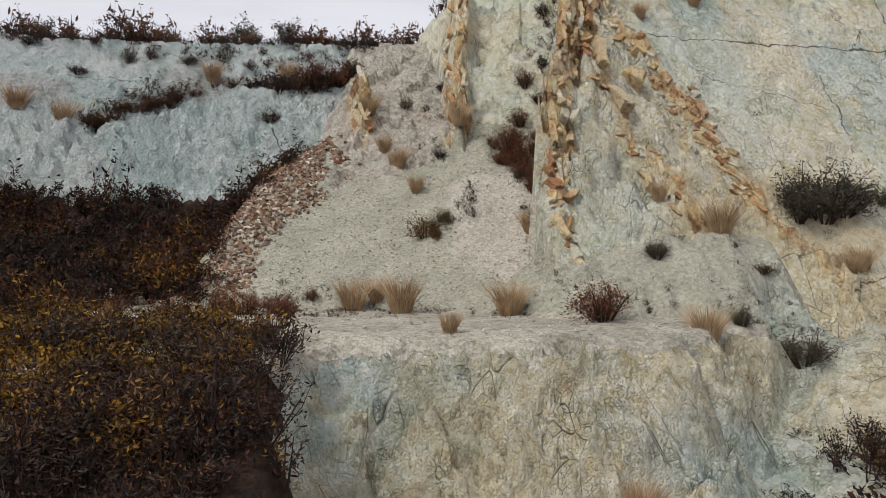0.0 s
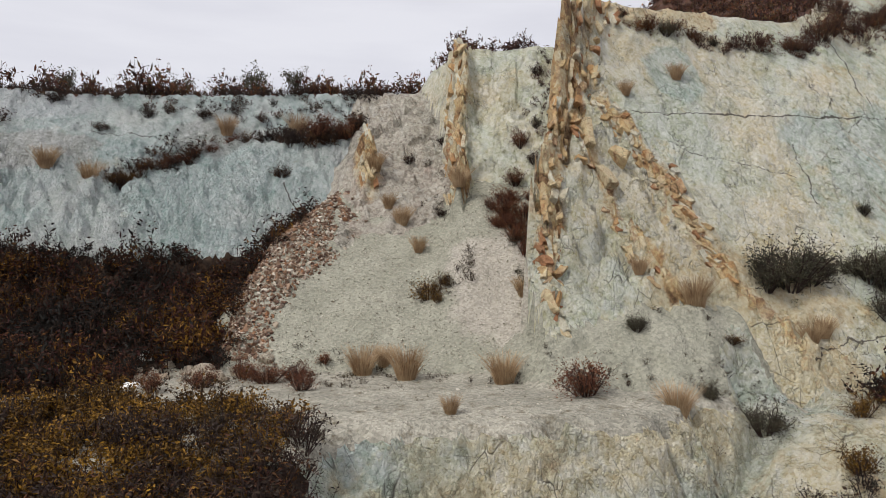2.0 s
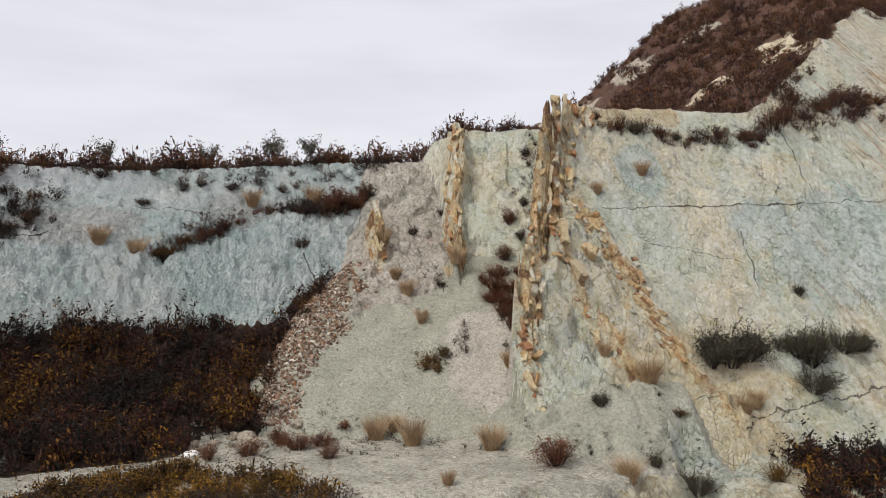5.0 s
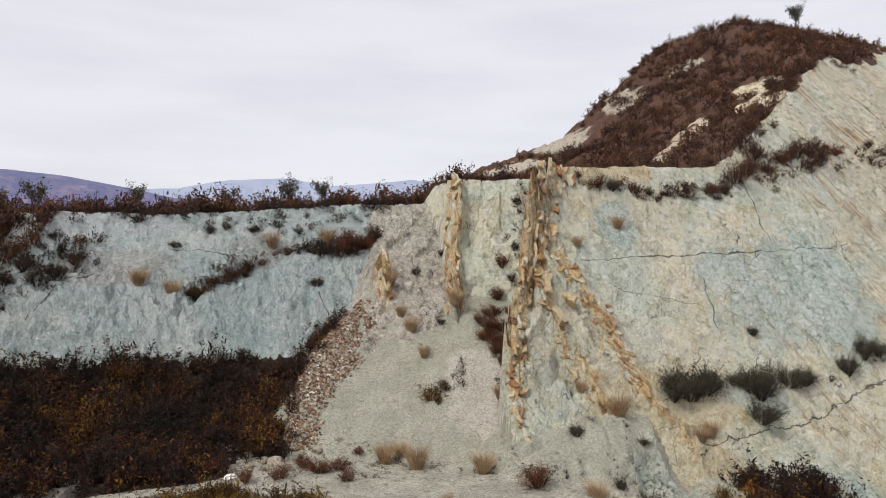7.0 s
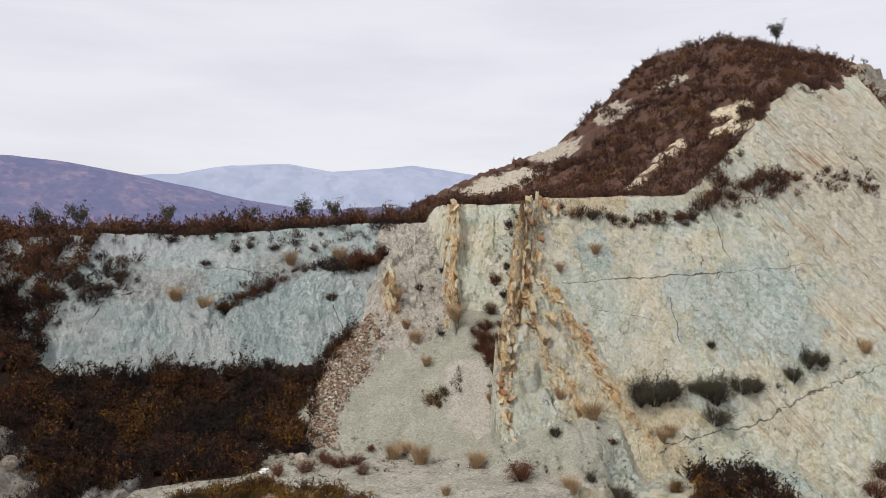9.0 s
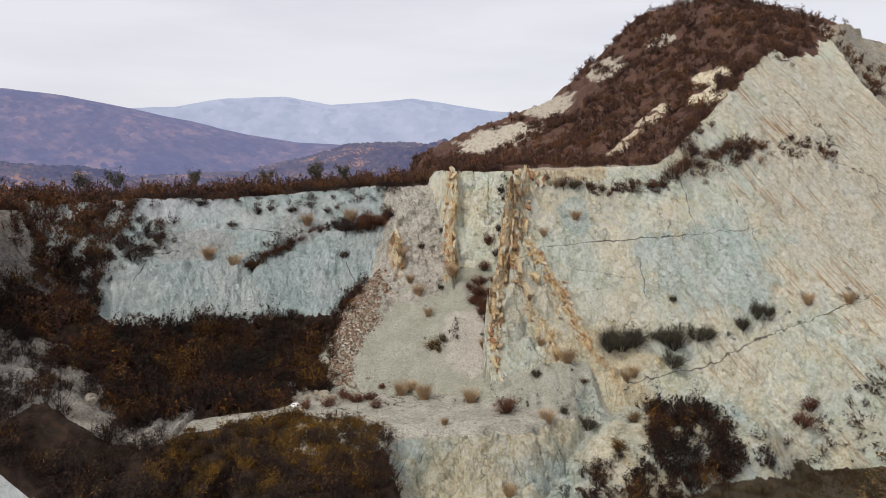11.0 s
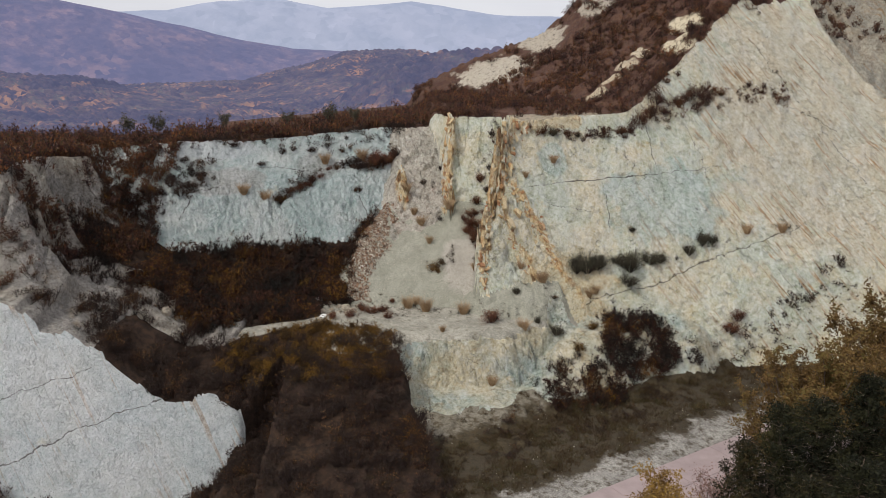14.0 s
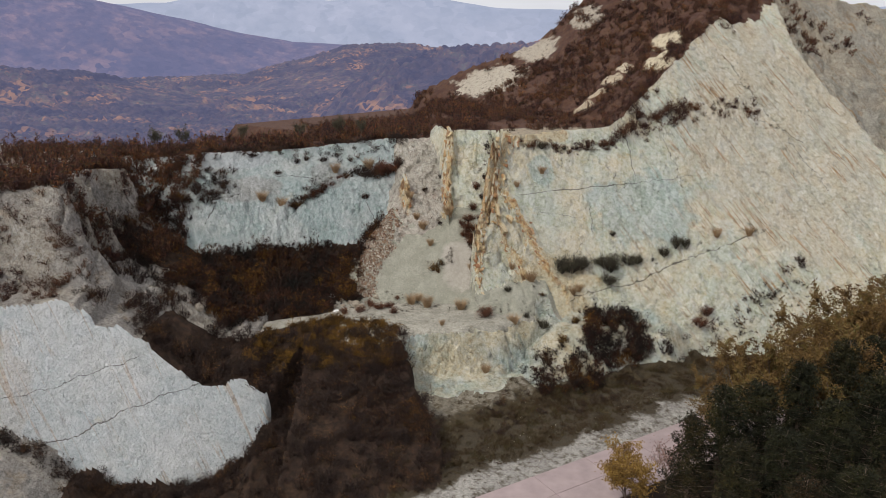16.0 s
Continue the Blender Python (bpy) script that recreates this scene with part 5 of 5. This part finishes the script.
def broadleaf(seed, tall, spread, n_leaf, leaf, bare=0.0):
    """A sparse forked tree: trunk, limbs, twigs and loose leaves."""
    rng = np.random.default_rng(seed)
    wood, ends, arms = [], [], []
    wood.append((*limb([(0, 0, -0.4), (0.1, 0, tall * 0.25), (0.0, 0.12, tall * 0.5)], 0.018 * tall, 0.011 * tall), 0))
    for i in range(9):
        a, h = i * 2.4 + rng.normal() * 0.3, tall * rng.uniform(0.22, 0.5)
        tip = np.array([math.cos(a) * spread * rng.uniform(0.5, 1), math.sin(a) * spread * rng.uniform(0.5, 1), tall * rng.uniform(0.6, 1.0)])
        base = np.array([0, 0.1, h])
        mid = (base + tip) / 2 + [0, 0, -0.06 * tall] + rng.normal(size=3) * 0.15
        arms.append(limb([base, mid, tip], 0.008 * tall, 0.002 * tall, 5))
        for k in range(16):
            f = rng.uniform(0.35, 1.0)
            p0 = base * (1 - f) + tip * f
            ends.append((p0, p0 + rng.normal(size=3) * spread * 0.22 + [0, 0, 0.06 * tall]))
    p0, p1 = np.array([e[0] for e in ends]), np.array([e[1] for e in ends])
    wood.append((*rods(p0, p1, np.full(len(p0), 0.0022 * tall), np.full(len(p0), 0.0008 * tall)), 0))
    k = rng.integers(0, len(p0), n_leaf)
    f = rng.uniform(0.1, 1.1, n_leaf)[:, None]
    return joined(wood), leaves(p0[k] * (1 - f) + p1[k] * f + rng.normal(size=(n_leaf, 3)) * 0.16, leaf, rng), arms


def tree_proto(name, label, sets, leaf_mat, group):
    (wv, wq, _), (lv, lq) = sets[:2]
    ob = thing(name, label, "tree", group)
    for pn, v, q, mat, sm in (("trunk", wv, wq, M_BARK, True), ("crown", lv, lq, leaf_mat, False)):
        p = new(pn, mesh_from(pn, v, q, [mat], None, sm))
        p.parent = ob
        if pn == "trunk":
            for av, aq in sets[2] if len(sets) > 2 else ():
                new("limb", mesh_from("limb", av, aq, [mat], None, True)).parent = p
    return ob


PINES = [tree_proto("pine_tree", "dark green pine tree beside the concrete road", pine(s), L_PINE, "roadside pines") for s in (1, 2, 3)]
PINE_SPOTS = [(19.5, -5.5, 0.95), (23.0, -3.0, 1.0), (27.0, -0.5, 1.05), (31.5, 1.5, 1.08), (36.5, 4.0, 1.1), (41.5, 7.5, 1.15), (46.5, 11.5, 1.2), (21.5, -9.5, 0.9), (26.0, -7.0, 1.0), (31.0, -4.5, 1.05), (36.0, -2.0, 1.1), (41.0, 1.5, 1.1),
              (46.0, 5.0, 1.15), (24.5, -13.0, 0.9), (29.5, -11.0, 1.0), (34.5, -8.0, 1.0), (39.5, -5.0, 1.05), (27.5, -17.5, 0.9), (33.0, -15.0, 1.0), (51.5, 13.5, 1.2), (20.5, -14.0, 0.8)]
for i, (x, y, size) in enumerate(PINE_SPOTS):
    m = place(x, y, size, 67.0 * i, 1.0 + 0.08 * math.sin(i * 2.1))
    if i < 3:
        PINES[i].matrix_basis = m
    else:
        copy_thing(PINES[i % 3], Matrix()).matrix_basis = m
LOCUST = tree_proto("roadside_tree", "thin roadside tree with sparse yellow-brown leaves", broadleaf(5, 11.0, 3.6, 9500, 0.085), L_AUTUMN, "sparse roadside trees")
for i, (x, y, size) in enumerate([(28.5, 4.6, 0.95), (32.5, 7.2, 1.0), (36.5, 9.4, 1.05), (40.5, 12.0, 1.05), (44.5, 14.6, 1.1), (49.0, 17.4, 1.1), (54.0, 20.6, 1.1), (25.5, 2.4, 0.8), (38.5, 6.6, 1.0), (30.5, 5.6, 0.9), (34.5, 8.6, 1.0), (42.5, 13.6, 1.1), (47.0, 16.2, 1.05), (51.5, 19.0, 1.1), (33.5, 4.8, 0.9), (44.0, 10.6, 1.0)]):
    m = place(x, y, size, 81.0 * i)
    if i == 0:
        LOCUST.matrix_basis = m
    else:
        copy_thing(LOCUST, Matrix()).matrix_basis = m
tree_proto("yellow_bush_tree", "bushy golden-leaved tree at the edge of the road", broadleaf(8, 4.8, 2.3, 9000, 0.055), L_YELLOW, "").matrix_basis = place(15.0, -4.4, 1.15)
tree_proto("bare_shrub_tree", "pinkish leafless shrub at the edge of the road", broadleaf(9, 4.6, 1.6, 1400, 0.045), L_PINK, "").matrix_basis = place(19.2, -1.8, 1.0)
SMALL = tree_proto("small_tree", "small dark tree standing above the scrub", broadleaf(11, 3.6, 1.1, 900, 0.07), L_OLIVE, "small trees on the plateau")
for i, (x, y, size) in enumerate([(-37.5, 47.5, 1.0), (-42.0, 48.5, 1.0), (-30.0, 52.0, 0.9), (-22.0, 55.0, 0.9), (-16.0, 56.0, 1.05), (57.5, 97.0, 1.3), (-12.5, 55.0, 0.9)]):
    m = place(x, y, size, 50.0 * i)
    if i == 0:
        SMALL.matrix_basis = m
    else:
        copy_thing(SMALL, Matrix()).matrix_basis = m


# ---- loose rock ----
def stone_bm(seed, flat=0.7, points=13):
    rng = random.Random(seed)
    bm = bmesh.new()
    for _ in range(points):
        v = Vector((rng.gauss(0, 1), rng.gauss(0, 1), rng.gauss(0, 1))).normalized()
        bm.verts.new((v.x * rng.uniform(0.75, 1), v.y * rng.uniform(0.6, 0.95), v.z * flat * rng.uniform(0.75, 1)))
    r = bmesh.ops.convex_hull(bm, input=bm.verts)
    loose = list({g for g in r["geom_interior"] + r["geom_unused"] if isinstance(g, bmesh.types.BMVert)})
    bmesh.ops.delete(bm, geom=loose, context="VERTS")
    return bm


def stone_set(seed, flat=0.7):
    bm = stone_bm(seed, flat, 8)
    bm.verts.index_update()
    v = np.array([p.co[:] for p in bm.verts])
    t = np.array([[p.index for p in f.verts] for f in bm.faces if len(f.verts) == 3])
    bm.free()
    return v, t


STONES = [stone_set(s, 0.6) for s in range(8)]


def strew(name, spots, mat, label):
    rng = np.random.default_rng(len(spots))
    xs, ys = np.array([p[0] for p in spots]), np.array([p[1] for p in spots])
    zs = land(xs, ys)[0]
    vs, ts, o = [], [], 0
    for i, (x, y, size, _) in enumerate(spots):
        v, t = STONES[rng.integers(8)]
        size = size * rng.uniform(0.25, 1.0) ** 0.8
        r = np.array(Euler(rng.uniform(-1.1, 1.1, 3) + [0, 0, rng.uniform(0, 6.28)]).to_matrix())
        vs.append((v * size * rng.uniform(0.6, 1.3, 3)) @ r.T + [x, y, zs[i] + 0.25 * size]), ts.append(t + o)
        o += len(v)
    return tagged(new(name, mesh_from(name, np.concatenate(vs), np.concatenate(ts), [mat], None, False)), label, "rubble", kind="stuff")


def stone_material(name, stops):
    k = Nodes(name, 0.9)
    rnd = k.n.new("ShaderNodeNewGeometry").outputs["Random Per Island"]
    col = k.mix(0.5, k.ramp(rnd, stops), k.ramp(k.noise(8.0, 6.0), [(0.3, 0.3), (0.7, 0.7)]), "OVERLAY")
    return k.done(col, k.bump(k.noise(12.0, 5.0), 0.03, 0.8))


M_RUBBLE = stone_material("mixed_rubble", [(0.0, (0.10, 0.06, 0.045)), (0.3, (0.20, 0.12, 0.08)), (0.5, (0.28, 0.21, 0.15)), (0.65, (0.30, 0.15, 0.08)), (0.8, (0.42, 0.36, 0.28)), (0.9, (0.62, 0.57, 0.48)), (1.0, (0.15, 0.09, 0.06))])
M_PEBBLE = stone_material("pale_pebbles", [(0.0, (0.18, 0.16, 0.12)), (0.5, (0.36, 0.33, 0.27)), (1.0, (0.56, 0.52, 0.44))])
strew("rubble", scatter(41, 17000, (-12, -3.4, 28.5, 45), lambda x, y, z, k: (x > np.interp(y, RUBBLE[0], RUBBLE[1]) - 0.7) & (x < np.interp(y, RUBBLE[0], RUBBLE[2]) - 0.2 + 1.1 * fbm(x * 0.45, y * 0.45, 0, 4, 171) + 0.7 * hash3(x * 7.3, y * 5.1, 1, 9) ** 2) & (k != K("back")) & (k != K("gully")), (0.07, 0.26)), M_RUBBLE, "brown and rusty broken rock rubble")
strew("scree_pebbles", scatter(42, 7000, (-9, 8, 27, 40), lambda x, y, z, k: k == K("scree"), (0.04, 0.10)), M_PEBBLE, "small pale stones on the scree")
strew("verge_stones", scatter(43, 5200, (-6, 64, -4, 42), lambda x, y, z, k: (inland(x, y) > 0.6) & (inland(x, y) < 6.0) & (k == K("verge")), (0.04, 0.13)), M_PEBBLE, "pale broken stones heaped along the road")
strew("talus_stones", scatter(44, 1400, (-4, 56, 8, 40), lambda x, y, z, k: (k == K("talus")), (0.04, 0.14)), M_PEBBLE, "pale stones on the talus")
strew("bench_stones", scatter(45, 900, (-16, 13, 20, 30), lambda x, y, z, k: k == K("bench"), (0.03, 0.11)), M_PEBBLE, "small stones on the bench")


def rock(name, seed, x, y, size, mat, label, flat=0.75):
    bm = stone_bm(seed, flat, 18)
    bmesh.ops.bevel(bm, geom=bm.edges[:], offset=0.06, segments=1, affect="EDGES")
    me = bpy.data.meshes.new(name)
    bm.to_mesh(me)
    bm.free()
    me.materials.append(mat)
    ob = tagged(new(name, me), label, "rock")
    ob.matrix_basis = pose(x, y, height(x, y) + 0.25 * size * flat, 8, 5, seed * 40) @ Matrix.Scale(size, 4)
    return ob


M_WHITE = plain_material("white_limestone", (0.80, 0.79, 0.76), 0.9, 3.0, 0.2)
rock("boulder", 1, -13.6, 28.6, 0.55, M_WHITE, "white angular boulder beside the footpath")
rock("boulder", 2, -12.4, 24.6, 0.55, M_WHITE, "flat white boulder on the footpath", 0.45)
for i, (x, y, size) in enumerate([(-10.3, 26.9, 0.75), (-9.6, 26.3, 0.5), (-11.2, 27.4, 0.5), (-10.9, 26.0, 0.35), (-9.1, 27.6, 0.55), (-8.4, 27.0, 0.4), (-11.9, 26.6, 0.35), (-26.7, 18.9, 0.8), (-8.0, 28.4, 0.45), (-12.3, 28.1, 0.35), (-6.2, 27.4, 0.3), (-10.0, 25.4, 0.45), (-11.6, 25.2, 0.3), (-9.2, 25.9, 0.3), (-12.9, 26.2, 0.4), (-13.4, 27.4, 0.3), (-7.4, 26.2, 0.25)]):
    rock("boulder", 10 + i, x, y, size, M_STONE, "pale brown fallen rock on the bench")

# ---- broken strata along the edges of the rock ----
def plate_mesh(seed, mat):
    """A long broken plate of rock, 1 m by 0.34 m by 0.16 m: ragged outline, chamfered front."""
    rng = random.Random(seed)
    shear, ring = rng.uniform(-0.16, 0.16), []
    for x, y in ((0.17, -0.5), (0.17, 0.0), (0.17, 0.5), (0.02, 0.5), (-0.17, 0.5), (-0.17, 0.0), (-0.17, -0.5), (0.0, -0.5)):
        y = y * rng.uniform(0.55, 1.0) if abs(y) > 0.1 else rng.uniform(-0.2, 0.2)
        ring.append((x * rng.uniform(0.5, 1.1) + shear * y * 2, y))
    n = len(ring)
    bm = bmesh.new()
    slope = rng.uniform(-0.25, 0.25)
    rows = []
    for h, k in ((-0.10, 1.0), (0.06, 1.0), (0.08, 0.88)):
        rows.append([bm.verts.new((x * k, y * k, h + slope * x + rng.uniform(-0.012, 0.012))) for x, y in ring])
    for lo, hi in zip(rows, rows[1:]):
        for i in range(n):
            bm.faces.new((lo[i], lo[(i + 1) % n], hi[(i + 1) % n], hi[i]))
    bm.faces.new(rows[-1])
    bm.faces.new(rows[0][::-1])
    bmesh.ops.triangulate(bm, faces=[f for f in bm.faces if len(f.verts) > 4])
    me = bpy.data.meshes.new("rock_plate")
    bm.to_mesh(me)
    bm.free()
    me.materials.append(mat)
    return me


def plate_material():
    k = Nodes("bedded_plates", 0.92)
    rnd = k.n.new("ShaderNodeObjectInfo").outputs["Random"]
    col = k.ramp(rnd, [(0.0, (0.66, 0.56, 0.37)), (0.25, (0.60, 0.44, 0.23)), (0.45, (0.52, 0.31, 0.14)), (0.62, (0.36, 0.17, 0.085)), (0.75, (0.62, 0.49, 0.29)), (0.86, (0.64, 0.60, 0.47)), (1.0, (0.60, 0.58, 0.47))])
    col = k.mix(k.ramp(k.noise(0.9, 6.0, None, 0.7), [(0.50, 0.0), (0.64, 0.7)]), col, (0.66, 0.55, 0.36))
    col = k.mix(k.ramp(k.noise(1.7, 6.0, None, 0.7), [(0.56, 0.0), (0.66, 0.9)]), col, (0.36, 0.18, 0.085))
    col = k.mix(0.7, col, k.ramp(k.noise(6.0, 8.0, None, 0.75), [(0.3, 0.2), (0.5, 0.5), (0.72, 0.72)]), "OVERLAY")
    e = k.voronoi(3.0, k.warp(k.scaled((1.0, 1.0, 0.7), (0, 20, 0)), 1.5, 0.25))
    col = k.mix(k.math("MULTIPLY", k.ramp(e, [(0.0, 0.9), (0.035, 0.0)]), k.ramp(k.noise(0.9, 4.0), [(0.48, 0.0), (0.6, 1.0)])), col, (0.09, 0.07, 0.05))
    nrm = k.bump(k.noise(3.0, 8.0, None, 0.72), 0.25, 1.0)
    return k.done(col, k.bump(k.math("MINIMUM", e, 0.1), 0.2, 0.8, nrm))


M_PLATE = plate_material()
PLATES = [plate_mesh(s, M_PLATE) for s in range(9)]
slab_ob, step_ob = bpy.data.objects["cliff_slab"], bpy.data.objects["cliff_step"]
rng = random.Random(5)


def plates(spots, parent):
    """spots: x, y, length, width, thickness, lean in the bedding plane, how far it stands out."""
    xs, ys = np.array([p[0] for p in spots]), np.array([p[1] for p in spots])
    zs = land(xs, ys)[0]
    dip = Vector((0.0, 0.52, 0.855))
    strike = Vector((0.98, 0.16, 0.0)).normalized()
    out = strike.cross(dip).normalized()
    dip = out.cross(strike)
    base = Matrix((strike, dip, out)).transposed().to_4x4()
    for (x, y, length, wide, thick, lean, stand), z in zip(spots, zs):
        o = new("rock_plate", rng.choice(PLATES))
        o.parent = parent
        turn = pose(0, 0, 0, rng.uniform(-9, 9), rng.uniform(-28, 28), lean)
        o.matrix_basis = Matrix.Translation(Vector((x, y, z)) + out * stand) @ base @ turn @ Matrix.Diagonal((wide / 0.34, length, thick / 0.16, 1))


SA, SB, SC, SD = SLAB


def on_slab(x, z):
    return x, SA + SB * x + (SC + SD * x) * z


def between(z, row):
    return float(np.interp(z, EDGE[0], EDGE[row]))


spots = []
for i in range(170):
    z = rng.uniform(21.5, 35.8)
    x = between(z, 1) + 0.3 + rng.uniform(0, 1.0) ** 1.3 * (1.5 if z > 27 else 0.9)
    spots.append((*on_slab(x, z), 0.4 + 1.6 * rng.uniform(0, 1) ** 2.2, rng.uniform(0.14, 0.45), rng.uniform(0.2, 0.5), rng.gauss(-8, 10), rng.uniform(-0.22, 0.08)))
for i in range(120):
    z = rng.uniform(20.0, 29.0)
    spots.append((*on_slab(between(z, 2) + rng.gauss(0.0, 0.22), z), rng.uniform(0.3, 1.0), rng.uniform(0.14, 0.34), rng.uniform(0.2, 0.4), rng.gauss(34, 12), rng.uniform(-0.22, 0.02)))
for i in range(45):
    z = rng.uniform(20.8, 27.5)
    spots.append((*on_slab(between(z, 3) + rng.gauss(0.0, 0.2), z), rng.uniform(0.3, 0.9), rng.uniform(0.14, 0.3), rng.uniform(0.15, 0.35), rng.gauss(28, 12), rng.uniform(-0.2, 0.02)))
for i in range(18):
    z = rng.uniform(19.5, 23.0)
    spots.append((*on_slab(between(z, 1) + rng.uniform(0.05, 0.9), z), rng.uniform(0.4, 1.3), rng.uniform(0.2, 0.5), rng.uniform(0.2, 0.4), rng.gauss(-5, 14), rng.uniform(-0.2, 0.0)))
# the overhanging wedge
spots += [(*on_slab(7.7, 25.9), 1.5, 0.75, 0.7, 24, 0.30), (*on_slab(8.5, 26.6), 1.3, 0.6, 0.6, 34, 0.25), (*on_slab(7.0, 27.0), 1.8, 0.5, 0.5, 8, 0.2)]
plates(spots, slab_ob)
plates([(0.5 + rng.uniform(-0.3, 0.8), 38.8 + (z - 24.4) / 1.58, rng.uniform(0.5, 1.7), rng.uniform(0.2, 0.5), rng.uniform(0.15, 0.4), rng.gauss(6, 11), rng.uniform(-0.25, 0.08)) for z in (rng.uniform(25, 35.6) for i in range(70))], step_ob)
plates([(-5.2 - 0.2 * (y - 43) + rng.uniform(-0.4, 0.5), y, rng.uniform(0.6, 1.7), rng.uniform(0.2, 0.4), rng.uniform(0.15, 0.3), rng.gauss(4, 10), rng.uniform(-0.1, 0.25)) for y in (rng.uniform(40.8, 44.2) for i in range(26))], bpy.data.objects["gully_wall"])
